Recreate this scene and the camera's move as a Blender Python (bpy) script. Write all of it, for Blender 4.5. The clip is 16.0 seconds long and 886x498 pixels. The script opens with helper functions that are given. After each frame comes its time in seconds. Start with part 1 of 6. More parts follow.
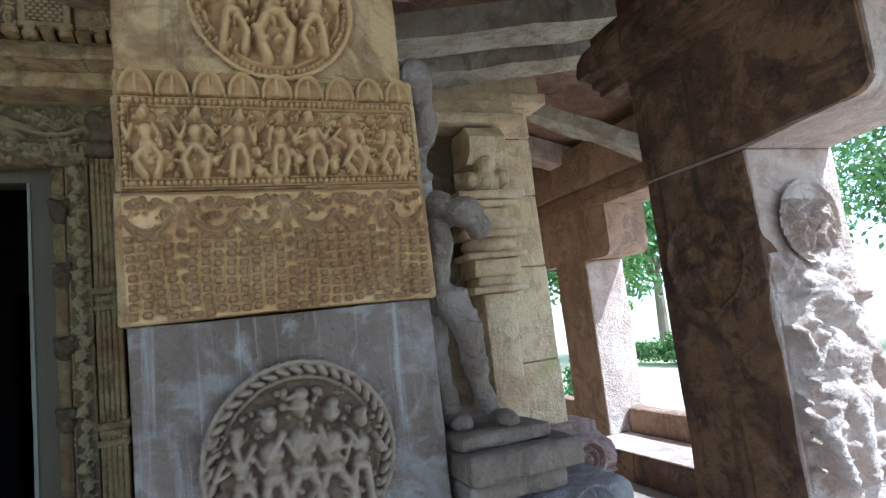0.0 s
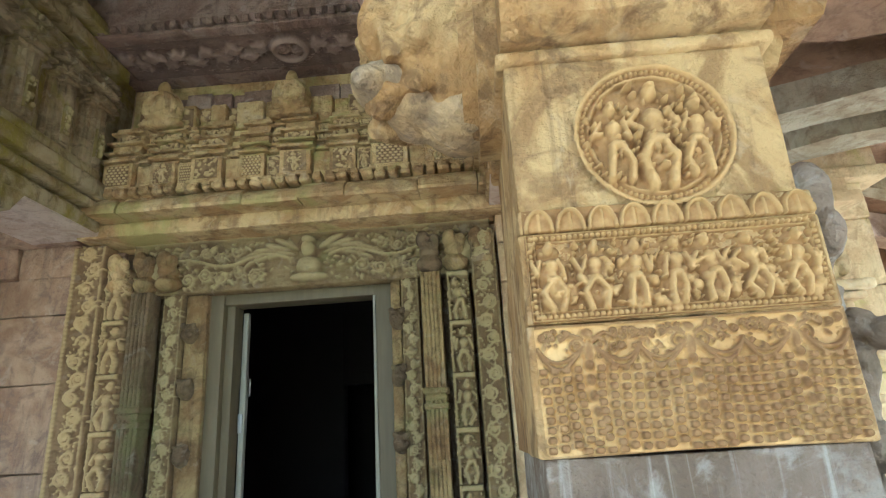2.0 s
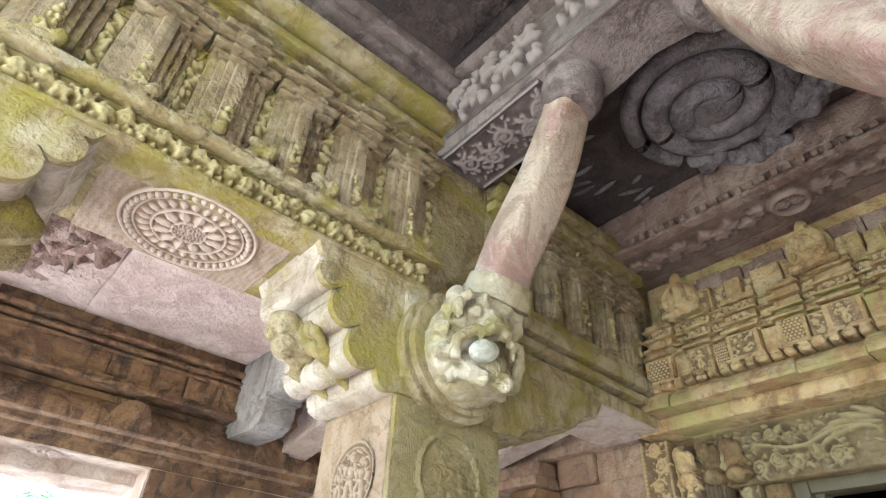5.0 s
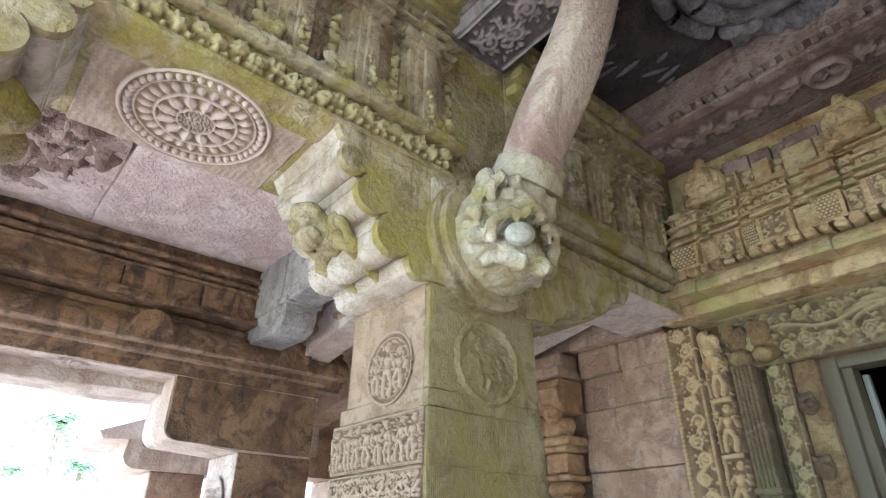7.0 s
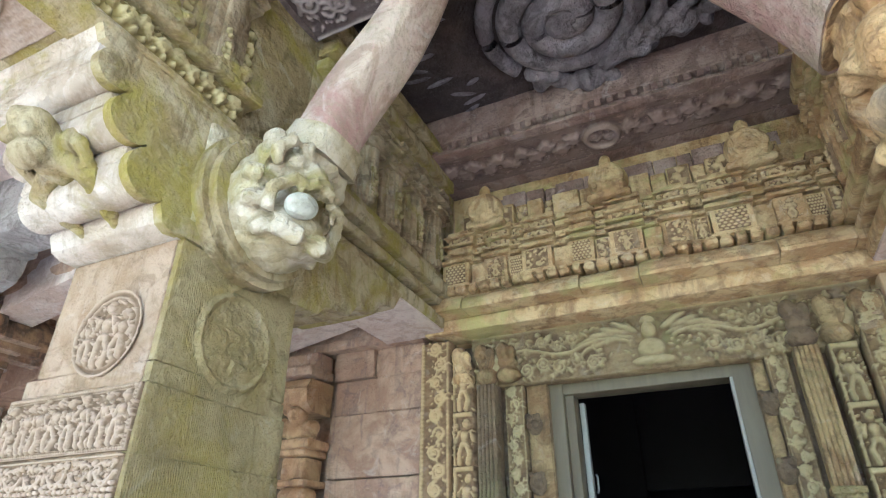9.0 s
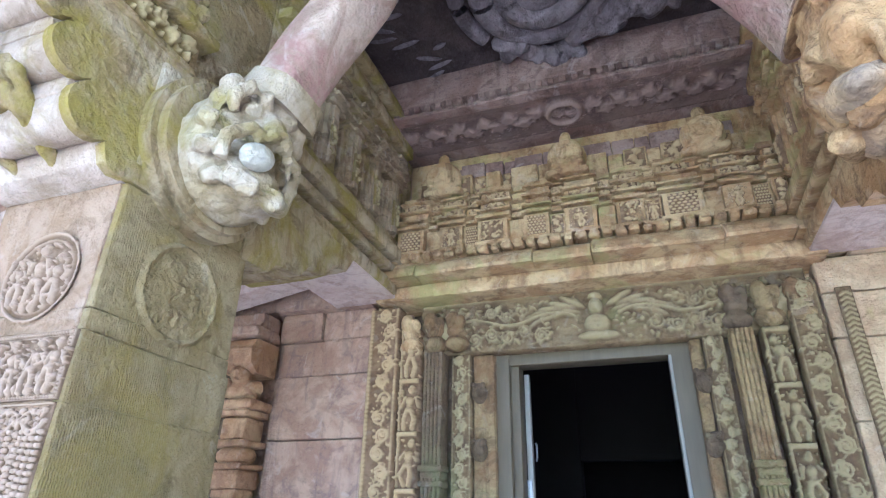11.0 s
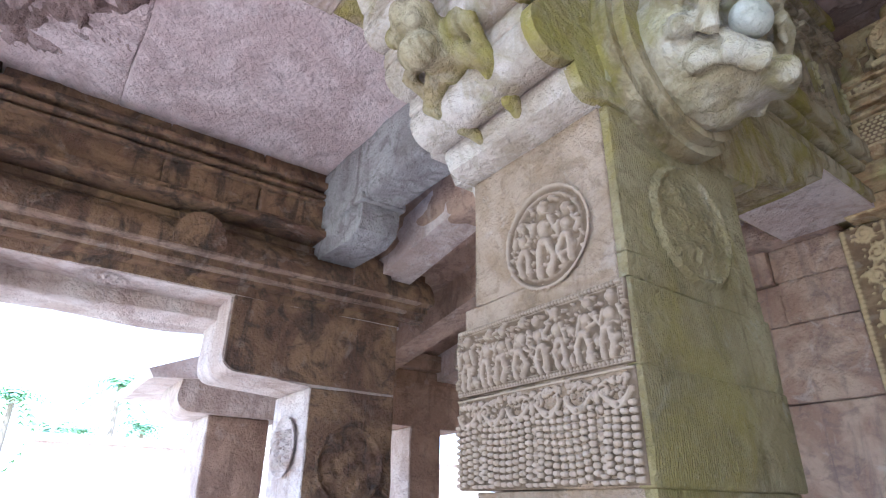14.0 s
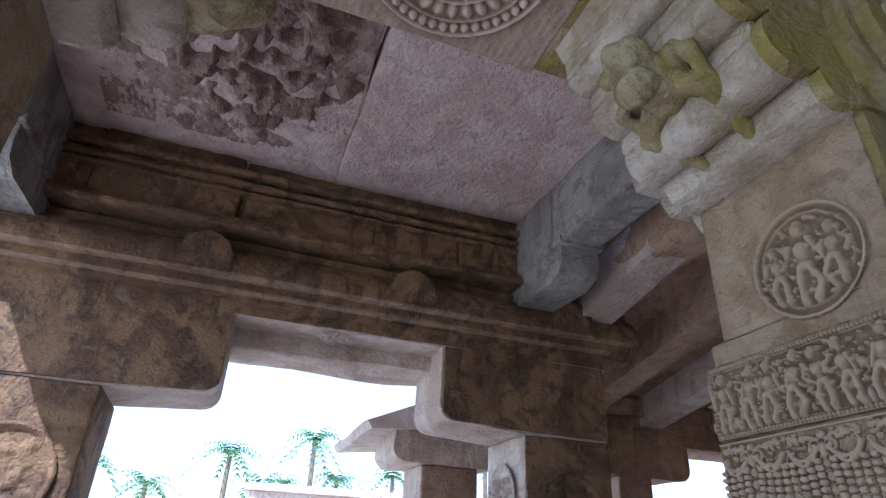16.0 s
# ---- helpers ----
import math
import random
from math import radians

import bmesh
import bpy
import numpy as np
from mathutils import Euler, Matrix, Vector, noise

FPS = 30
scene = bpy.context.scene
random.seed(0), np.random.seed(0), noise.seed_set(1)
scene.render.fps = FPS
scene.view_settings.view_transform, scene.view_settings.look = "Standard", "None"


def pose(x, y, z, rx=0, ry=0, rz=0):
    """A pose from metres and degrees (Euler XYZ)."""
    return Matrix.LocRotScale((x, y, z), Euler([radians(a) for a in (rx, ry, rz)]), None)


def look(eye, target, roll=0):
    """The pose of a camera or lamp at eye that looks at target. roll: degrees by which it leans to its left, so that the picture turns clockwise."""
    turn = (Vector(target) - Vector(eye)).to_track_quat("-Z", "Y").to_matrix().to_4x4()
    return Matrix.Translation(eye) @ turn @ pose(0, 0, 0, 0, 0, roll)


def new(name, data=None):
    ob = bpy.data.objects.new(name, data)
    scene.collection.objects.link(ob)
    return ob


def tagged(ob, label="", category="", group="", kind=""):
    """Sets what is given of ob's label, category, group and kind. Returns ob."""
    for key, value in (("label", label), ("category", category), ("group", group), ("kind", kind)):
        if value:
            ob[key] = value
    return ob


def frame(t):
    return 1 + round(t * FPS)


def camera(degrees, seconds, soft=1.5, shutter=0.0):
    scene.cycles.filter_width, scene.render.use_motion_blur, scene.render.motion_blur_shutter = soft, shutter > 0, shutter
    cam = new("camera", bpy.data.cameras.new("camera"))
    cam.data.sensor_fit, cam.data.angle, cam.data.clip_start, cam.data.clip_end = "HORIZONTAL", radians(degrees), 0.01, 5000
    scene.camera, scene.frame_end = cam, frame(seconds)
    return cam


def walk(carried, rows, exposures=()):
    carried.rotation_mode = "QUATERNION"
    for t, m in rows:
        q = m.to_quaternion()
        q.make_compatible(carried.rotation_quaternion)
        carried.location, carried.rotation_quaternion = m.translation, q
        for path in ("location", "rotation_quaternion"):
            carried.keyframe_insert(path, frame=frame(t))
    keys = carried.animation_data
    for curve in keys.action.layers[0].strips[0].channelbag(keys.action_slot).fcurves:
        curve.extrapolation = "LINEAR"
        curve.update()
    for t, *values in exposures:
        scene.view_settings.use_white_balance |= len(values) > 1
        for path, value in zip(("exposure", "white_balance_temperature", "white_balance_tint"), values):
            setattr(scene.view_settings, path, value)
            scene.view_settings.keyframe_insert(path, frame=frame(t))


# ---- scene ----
cam = camera(74.7, 16.0, soft=1.2)
PATH = [
    (0, (1.389, -1.198, 1.41), (2.133, 0.642, 1.655), -6.7),
    (0.5, (1.316, -1.152, 1.427), (1.813, 0.779, 1.591), -7.2),
    (1, (1.245, -1.141, 1.469), (1.476, 0.82, 1.787), -4.9),
    (1.5, (1.199, -1.15, 1.491), (1.239, 0.809, 1.893), -3.2),
    (2, (1.131, -1.16, 1.515), (1.037, 0.74, 2.132), -3.5),
    (2.5, (0.93, -1.174, 1.523), (0.645, 0.588, 2.424), -2.5),
    (3, (0.772, -1.212, 1.49), (0.257, 0.416, 2.531), -0.9),
    (3.5, (0.765, -1.301, 1.494), (-0.081, 0.132, 2.603), 2.2),
    (4, (0.784, -1.358, 1.496), (-0.285, -0.127, 2.654), 4.5),
    (4.2, (0.793, -1.377, 1.503), (-0.331, -0.219, 2.685), 4.7),
    (6.3, (0.633, -1.441, 1.5), (-0.757, -0.482, 2.573), 3.4),
    (6.5, (0.619, -1.429, 1.493), (-0.796, -0.421, 2.483), 2.9),
    (7, (0.501, -1.405, 1.463), (-0.851, -0.257, 2.388), 0.4),
    (7.5, (0.346, -1.357, 1.437), (-0.829, 0.014, 2.298), 0.2),
    (8, (0.363, -1.268, 1.404), (-0.644, 0.276, 2.179), -0.6),
    (8.5, (0.381, -1.192, 1.418), (-0.501, 0.417, 2.212), -2.5),
    (9, (0.367, -1.23, 1.454), (-0.385, 0.358, 2.411), 0.2),
    (9.2, (0.344, -1.236, 1.449), (-0.345, 0.371, 2.421), -0.4),
    (11.3, (0.328, -1.191, 1.43), (-0.288, 0.509, 2.286), 1.1),
    (11.5, (0.298, -1.184, 1.414), (-0.332, 0.516, 2.259), 0.6),
    (12, (0.139, -1.205, 1.43), (-0.644, 0.453, 2.229), -2.1),
    (12.5, (-0.085, -1.173, 1.443), (-1.04, 0.399, 2.227), -4.4),
    (13, (-0.163, -0.989, 1.398), (-1.233, 0.535, 2.127), -2.0),
    (13.5, (-0.267, -0.918, 1.435), (-1.595, 0.356, 2.219), -2.4),
    (14, (-0.451, -1.134, 1.442), (-1.925, -0.055, 2.257), 0.5),
    (14.5, (-0.515, -1.238, 1.428), (-2.041, -0.288, 2.304), 2.4),
    (15, (-0.532, -1.277, 1.428), (-2.107, -0.438, 2.331), 2.6),
    (15.5, (-0.532, -1.311, 1.429), (-2.161, -0.599, 2.346), 2.7),
    (16, (-0.532, -1.348, 1.42), (-2.201, -0.775, 2.362), 2.6),
]
EXPOSURES = [(0, 0.95, 4830, 3), (0.5, 1.18, 4910, 3), (1, 1.65, 5030, 2), (2, 2.25, 5430, -3), (3, 2.8, 5530, 0), (4, 2.93, 5430, 4), (6.5, 2.5, 5030, 3), (7, 2.45, 4980, 3), (9, 2.86, 4880, 3), (11.5, 2.95, 4480, 15), (12.5, 2.85, 4480, 17), (13.5, 2.6, 4530, 15), (14.5, 1.72, 4780, 11), (16, 0.9, 4730, 11)]
walk(cam, [(t, look(eye, target, roll)) for t, eye, target, roll in PATH], EXPOSURES)


# ---- world and light ----
world = bpy.data.worlds.new("sky")
scene.world = world
world.use_nodes = True
sky = world.node_tree.nodes.new("ShaderNodeTexSky")
sky.sky_type, sky.sun_disc = "NISHITA", False
sky.sun_elevation, sky.sun_rotation = radians(50), radians(134)
bg = world.node_tree.nodes["Background"]
bg.inputs[1].default_value = 0.15
haze = world.node_tree.nodes.new("ShaderNodeMix")
haze.data_type = "RGBA"
haze.inputs["Factor"].default_value = 0.45
haze.inputs["B"].default_value = (9.0, 9.4, 10.0, 1)
world.node_tree.links.new(sky.outputs[0], haze.inputs["A"])
world.node_tree.links.new(haze.outputs["Result"], bg.inputs[0])
sun = new("sun", bpy.data.lights.new("sun", "SUN"))
sun.data.energy, sun.data.angle, sun.data.color = 5.0, radians(0.5), (1.0, 0.95, 0.87)
SUN_FROM = Vector((math.sin(radians(134)) * math.cos(radians(50)), math.cos(radians(134)) * math.cos(radians(50)), math.sin(radians(50))))
sun.matrix_world = look(SUN_FROM * 30, (0, 0, 0))


# ---- materials ----
def stone(name, base, second, stain, stain_amount=0.45, moss=None, moss_amount=0.0, tool=0.35, grain=1.0, rough=0.9, patch=2.2, patina_shade=None, bloom=0.5, comb=0.0, drip=(2.6, 2.6, 0.3), patina_shade_mix=0.72):
    """Weathered sandstone: two tones, drip stains, lichen, chisel marks and grain."""
    m = bpy.data.materials.new(name)
    m.use_nodes = True
    nt = m.node_tree
    N, L = nt.nodes, nt.links
    bsdf = N["Principled BSDF"]
    geo = N.new("ShaderNodeNewGeometry")

    def noise_tex(scale, detail, distort=0.0, squash=None):
        src = geo.outputs["Position"]
        if squash:
            mp = N.new("ShaderNodeMapping")
            mp.inputs["Scale"].default_value = squash
            L.new(src, mp.inputs["Vector"])
            src = mp.outputs[0]
        n = N.new("ShaderNodeTexNoise")
        n.inputs["Scale"].default_value, n.inputs["Detail"].default_value, n.inputs["Distortion"].default_value = scale, detail, distort
        n.inputs["Roughness"].default_value = 0.62
        L.new(src, n.inputs["Vector"])
        return n.outputs["Fac"]

    def ramp(fac, a, b):
        r = N.new("ShaderNodeMapRange")
        r.inputs[1].default_value, r.inputs[2].default_value = a, b
        r.interpolation_type = "SMOOTHSTEP"
        L.new(fac, r.inputs[0])
        return r.outputs[0]

    def mix(fac, a, b, amount=1.0):
        k = N.new("ShaderNodeMix")
        k.data_type = "RGBA"
        if amount != 1.0:
            mu = N.new("ShaderNodeMath")
            mu.operation = "MULTIPLY"
            mu.inputs[1].default_value = amount
            L.new(fac, mu.inputs[0])
            fac = mu.outputs[0]
        L.new(fac, k.inputs["Factor"])
        for sock, v in ((k.inputs["A"], a), (k.inputs["B"], b)):
            if isinstance(v, tuple):
                sock.default_value = (*v, 1)
            else:
                L.new(v, sock)
        return k.outputs["Result"]

    col = mix(ramp(noise_tex(patch, 7, 1.2), 0.40, 0.60), base, second)
    col = mix(ramp(noise_tex(patch * 0.9 + 0.7, 8, 1.6), 0.53, 0.63), col, tuple(0.5 * (a + c) for a, c in zip(second, stain)), 0.75)
    col = mix(ramp(noise_tex(8.5, 8, 1.0), 0.50, 0.66), col, stain, stain_amount * 0.85)
    col = mix(ramp(noise_tex(4.0, 8, 0.6, drip), 0.52, 0.70), col, stain, stain_amount)
    col = mix(ramp(noise_tex(5.2, 8, 1.4), 0.57, 0.68), col, tuple(min(0.8, 0.75 * c + 0.16) for c in base), bloom)
    if moss:
        col = mix(ramp(noise_tex(2.6, 6, 0.8), 0.62 - 0.45 * moss_amount, 0.80 - 0.42 * moss_amount), col, moss, 0.88)
    # Pale ridges over dark recesses: relief shade in colour; ochre_carved has real patina.
    if patina_shade:
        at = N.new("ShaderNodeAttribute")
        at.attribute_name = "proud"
        col = mix(ramp(at.outputs["Fac"], 0.15, 0.85), col, patina_shade, patina_shade_mix)
    fine = noise_tex(48 * grain, 6)
    dark = tuple(c * 0.58 for c in base)
    pale = tuple(min(1, c * 1.35 + 0.03) for c in second)
    col = mix(ramp(fine, 0.52, 0.74), col, pale, 0.22 if patina_shade else 0.45)
    col = mix(ramp(noise_tex(19 * grain, 7, 0.4), 0.55, 0.75), col, dark, 0.25 if patina_shade else 0.5)
    L.new(col, bsdf.inputs["Base Color"])
    bsdf.inputs["Roughness"].default_value = rough
    bsdf.inputs["Specular IOR Level"].default_value = 0.25
    wave = N.new("ShaderNodeTexWave")
    wave.wave_type, wave.bands_direction = "BANDS", "DIAGONAL"
    wave.inputs["Scale"].default_value, wave.inputs["Distortion"].default_value = 40, 9.0
    wave.inputs["Detail"].default_value, wave.inputs["Detail Scale"].default_value = 3, 1.6
    L.new(geo.outputs["Position"], wave.inputs["Vector"])
    worn = N.new("ShaderNodeMath")
    worn.operation = "MULTIPLY"
    L.new(wave.outputs["Fac"], worn.inputs[0])
    L.new(ramp(noise_tex(3.4, 4, 0.5), 0.45, 0.65), worn.inputs[1])
    h1 = N.new("ShaderNodeMath")
    h1.operation = "MULTIPLY_ADD"
    h1.inputs[1].default_value = tool * 0.10
    L.new(worn.outputs[0], h1.inputs[0])
    L.new(fine, h1.inputs[2])
    h2 = N.new("ShaderNodeMath")
    h2.operation = "MULTIPLY_ADD"
    h2.inputs[1].default_value = 1.6
    L.new(noise_tex(13, 8, 0.5), h2.inputs[0])
    L.new(h1.outputs[0], h2.inputs[2])
    if comb:
        lines = N.new("ShaderNodeTexWave")
        lines.wave_type, lines.bands_direction = "BANDS", "Y"
        lines.inputs["Scale"].default_value, lines.inputs["Distortion"].default_value = 34, 5.0
        lines.inputs["Detail"].default_value, lines.inputs["Detail Scale"].default_value = 4, 2.5
        L.new(geo.outputs["Position"], lines.inputs["Vector"])
        cut = N.new("ShaderNodeMath")
        cut.operation = "MULTIPLY"
        L.new(lines.outputs["Fac"], cut.inputs[0])
        L.new(ramp(noise_tex(2.4, 5, 0.5), 0.42, 0.62), cut.inputs[1])
        h3 = N.new("ShaderNodeMath")
        h3.operation = "MULTIPLY_ADD"
        h3.inputs[1].default_value = comb
        L.new(cut.outputs[0], h3.inputs[0])
        L.new(h2.outputs[0], h3.inputs[2])
        h2 = h3
        k = mix(cut.outputs[0], col, tuple(min(1, c * 1.4 + 0.04) for c in base), 0.14)
        L.new(k, bsdf.inputs["Base Color"])
    b = N.new("ShaderNodeBump")
    b.inputs["Strength"].default_value, b.inputs["Distance"].default_value = 1.0, (0.004 if patina_shade else 0.018)
    L.new(h2.outputs[0], b.inputs["Height"])
    L.new(b.outputs[0], bsdf.inputs["Normal"])
    return m


def plain(name, color, rough=0.6, metal=0.0, vary=0.25, scale=6.0, squash=(1, 1, 1)):
    m = bpy.data.materials.new(name)
    m.use_nodes = True
    N, L = m.node_tree.nodes, m.node_tree.links
    bsdf = N["Principled BSDF"]
    bsdf.inputs["Roughness"].default_value, bsdf.inputs["Metallic"].default_value = rough, metal
    geo, mp, n, k = N.new("ShaderNodeNewGeometry"), N.new("ShaderNodeMapping"), N.new("ShaderNodeTexNoise"), N.new("ShaderNodeMix")
    mp.inputs["Scale"].default_value = squash
    n.inputs["Scale"].default_value, n.inputs["Detail"].default_value = scale, 6
    k.data_type = "RGBA"
    k.inputs["A"].default_value = (*[c * (1 - vary) for c in color], 1)
    k.inputs["B"].default_value = (*[min(1, c * (1 + vary)) for c in color], 1)
    L.new(geo.outputs["Position"], mp.inputs[0])
    L.new(mp.outputs[0], n.inputs["Vector"])
    L.new(n.outputs["Fac"], k.inputs["Factor"])
    L.new(k.outputs["Result"], bsdf.inputs["Base Color"])
    return m


ochre = stone("ochre_sandstone", (0.58, 0.42, 0.215), (0.41, 0.25, 0.11), (0.15, 0.09, 0.05), 0.75, bloom=0.40)
ochre_carved = stone("carved_ochre_sandstone", (0.66, 0.475, 0.235), (0.52, 0.335, 0.15), (0.30, 0.175, 0.085), 0.5, tool=0.0, patina_shade=(0.17, 0.09, 0.043), bloom=0.1, patina_shade_mix=0.82)
# Carved stones from here on have dark recess colours that paint in shade.
ochre_relief = stone("ochre_relief_sandstone", (0.34, 0.205, 0.09), (0.27, 0.15, 0.065), (0.15, 0.085, 0.04), 0.4, tool=0.0, patina_shade=(0.56, 0.39, 0.185), bloom=0.1, patina_shade_mix=0.75)
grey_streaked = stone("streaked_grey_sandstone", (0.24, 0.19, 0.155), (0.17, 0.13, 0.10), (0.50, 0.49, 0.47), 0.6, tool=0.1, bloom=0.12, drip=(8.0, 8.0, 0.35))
grey_carved = stone("carved_grey_sandstone", (0.15, 0.10, 0.065), (0.12, 0.08, 0.05), (0.09, 0.06, 0.04), 0.4, tool=0.0, patina_shade=(0.40, 0.325, 0.24), bloom=0.15)
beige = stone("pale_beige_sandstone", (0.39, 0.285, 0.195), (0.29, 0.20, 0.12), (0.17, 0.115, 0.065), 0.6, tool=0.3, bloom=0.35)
beige_carved = stone("carved_pale_sandstone", (0.17, 0.115, 0.068), (0.135, 0.09, 0.052), (0.09, 0.06, 0.035), 0.4, tool=0.0, patina_shade=(0.38, 0.285, 0.20), bloom=0.1, patina_shade_mix=0.88)
mossy = stone("mossy_sandstone", (0.44, 0.365, 0.23), (0.30, 0.225, 0.11), (0.11, 0.08, 0.032), 0.65, (0.28, 0.23, 0.045), 0.38, tool=0.4, bloom=0.35)
mossy_pale = stone("lightly_mossed_sandstone", (0.53, 0.465, 0.35), (0.38, 0.31, 0.18), (0.20, 0.155, 0.07), 0.6, (0.31, 0.265, 0.08), 0.30, tool=0.2, bloom=0.5)
# Corbel stone made pale for the light that falls on its rolls.
lit_bracket = stone("pale_lit_underside_sandstone", (0.58, 0.505, 0.43), (0.43, 0.35, 0.27), (0.26, 0.20, 0.12), 0.5, (0.33, 0.28, 0.10), 0.14, tool=0.2)
door_stone = stone("olive_brown_sandstone", (0.34, 0.255, 0.125), (0.23, 0.145, 0.07), (0.09, 0.065, 0.037), 0.6, (0.22, 0.21, 0.09), 0.22, tool=0.2, patch=3.0, bloom=0.35)
door_dark = stone("dark_brown_sandstone", (0.19, 0.14, 0.085), (0.145, 0.10, 0.06), (0.085, 0.065, 0.045), 0.5, (0.16, 0.155, 0.075), 0.2, tool=0.2)
tier_stone = stone("buff_sandstone", (0.59, 0.445, 0.235), (0.43, 0.275, 0.13), (0.18, 0.11, 0.06), 0.65, (0.43, 0.38, 0.15), 0.28, tool=0.15, patch=3.5, bloom=0.5)
pink_wall = stone("rose_tan_sandstone", (0.52, 0.37, 0.265), (0.37, 0.235, 0.165), (0.22, 0.16, 0.145), 0.65, tool=0.2, bloom=0.6)
mauve = stone("mauve_sandstone", (0.38, 0.28, 0.235), (0.26, 0.17, 0.14), (0.115, 0.08, 0.075), 0.6, tool=0.2)
dark_ceiling = stone("very_dark_sandstone", (0.055, 0.042, 0.042), (0.09, 0.068, 0.064), (0.045, 0.035, 0.035), 0.6, tool=0.2, bloom=0.12)
coil_stone = stone("violet_grey_sandstone", (0.27, 0.235, 0.245), (0.17, 0.145, 0.15), (0.08, 0.065, 0.065), 0.55, tool=0.15, bloom=0.3)
ceiling_pink = stone("pink_pitted_sandstone", (0.72, 0.59, 0.55), (0.58, 0.44, 0.40), (0.38, 0.28, 0.25), 0.4, tool=0.3)
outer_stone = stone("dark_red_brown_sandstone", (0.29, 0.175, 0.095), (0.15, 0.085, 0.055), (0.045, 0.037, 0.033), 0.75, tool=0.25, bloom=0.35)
# Pale stone; also stands in for light on outer faces, soffits and tops.
outer_pale_lit = stone("pale_rose_and_lit_sandstone", (0.64, 0.54, 0.48), (0.52, 0.40, 0.33), (0.32, 0.22, 0.18), 0.45, tool=0.2)
blue_grey = stone("blue_grey_sandstone", (0.41, 0.38, 0.365), (0.28, 0.25, 0.24), (0.14, 0.115, 0.105), 0.7, tool=0.2)
roof_stone = stone("red_brown_roof_slab", (0.44, 0.295, 0.205), (0.33, 0.21, 0.145), (0.18, 0.115, 0.085), 0.5, tool=0.4)
floor_stone = stone("worn_floor_stone", (0.40, 0.34, 0.30), (0.33, 0.27, 0.23), (0.25, 0.19, 0.16), 0.4)
strut_stone = stone("red_grey_strut_stone", (0.52, 0.42, 0.33), (0.36, 0.22, 0.185), (0.30, 0.25, 0.16), 0.5, tool=0.25)
buff_pier = stone("buff_pier_sandstone", (0.68, 0.55, 0.35), (0.56, 0.41, 0.25), (0.33, 0.23, 0.14), 0.45, (0.46, 0.40, 0.17), 0.12, tool=0.15)
statue_stone = stone("dark_grey_statue_stone", (0.34, 0.285, 0.235), (0.24, 0.19, 0.145), (0.11, 0.085, 0.065), 0.5, tool=0.1, bloom=0.45)
door_carved = stone("carved_olive_sandstone", (0.20, 0.145, 0.075), (0.155, 0.105, 0.055), (0.08, 0.055, 0.035), 0.5, (0.19, 0.18, 0.075), 0.16, tool=0.0, patch=3.0, patina_shade=(0.41, 0.345, 0.185), bloom=0.3)
tier_carved = stone("carved_buff_sandstone", (0.26, 0.175, 0.10), (0.20, 0.13, 0.07), (0.10, 0.065, 0.04), 0.5, tool=0.0, patch=3.0, patina_shade=(0.60, 0.455, 0.24), bloom=0.3)
mauve_carved = stone("carved_mauve_sandstone", (0.21, 0.148, 0.125), (0.16, 0.11, 0.09), (0.08, 0.055, 0.05), 0.5, tool=0.0, patina_shade=(0.34, 0.255, 0.215), bloom=0.25)
mossy_disc = stone("olive_green_worn_sandstone", (0.32, 0.255, 0.135), (0.235, 0.18, 0.08), (0.125, 0.092, 0.045), 0.6, (0.25, 0.20, 0.055), 0.30, tool=0.3, bloom=0.35)
mossy_shaft = stone("olive_green_overgrown_sandstone", (0.32, 0.255, 0.135), (0.235, 0.18, 0.08), (0.12, 0.085, 0.035), 0.6, (0.26, 0.20, 0.055), 0.34, tool=0.2, bloom=0.35, comb=0.22)
floral_carved = stone("carved_mossy_pale_sandstone", (0.20, 0.155, 0.055), (0.16, 0.12, 0.04), (0.10, 0.075, 0.03), 0.4, tool=0.0, patina_shade=(0.40, 0.335, 0.175), bloom=0.3)
broken_stone = stone("burnt_broken_sandstone", (0.56, 0.41, 0.235), (0.40, 0.30, 0.19), (0.15, 0.12, 0.10), 0.6, tool=0.4, bloom=0.6, patch=5.0)
joist_stone = stone("grey_green_joist_stone", (0.50, 0.47, 0.38), (0.38, 0.33, 0.24), (0.20, 0.14, 0.10), 0.6, tool=0.1, bloom=0.4)
moss_brown = stone("brown_mossed_sandstone", (0.37, 0.29, 0.18), (0.25, 0.18, 0.10), (0.10, 0.075, 0.045), 0.7, (0.27, 0.225, 0.06), 0.22, tool=0.1, bloom=0.4, patch=3.0)
grey_violet = stone("violet_brown_beam_stone", (0.29, 0.235, 0.225), (0.185, 0.14, 0.13), (0.08, 0.062, 0.06), 0.65, tool=0.1, bloom=0.4, patch=3.0)
violet_carved = stone("carved_violet_brown_stone", (0.12, 0.095, 0.092), (0.10, 0.075, 0.07), (0.06, 0.045, 0.045), 0.5, tool=0.0, patina_shade=(0.36, 0.30, 0.29), bloom=0.2)
lotus_carved = stone("carved_pale_rose_stone", (0.27, 0.19, 0.13), (0.23, 0.16, 0.10), (0.14, 0.10, 0.06), 0.4, tool=0.0, patina_shade=(0.66, 0.555, 0.49), bloom=0.15)
lit_fillet_stone = stone("rose_brown_fillet_painted_lit", (0.40, 0.28, 0.20), (0.28, 0.18, 0.125), (0.10, 0.07, 0.055), 0.7, tool=0.1, bloom=0.4)
eroded_stone = stone("eroded_rose_brown_stone", (0.46, 0.34, 0.30), (0.33, 0.225, 0.185), (0.13, 0.09, 0.075), 0.65, tool=0.1)
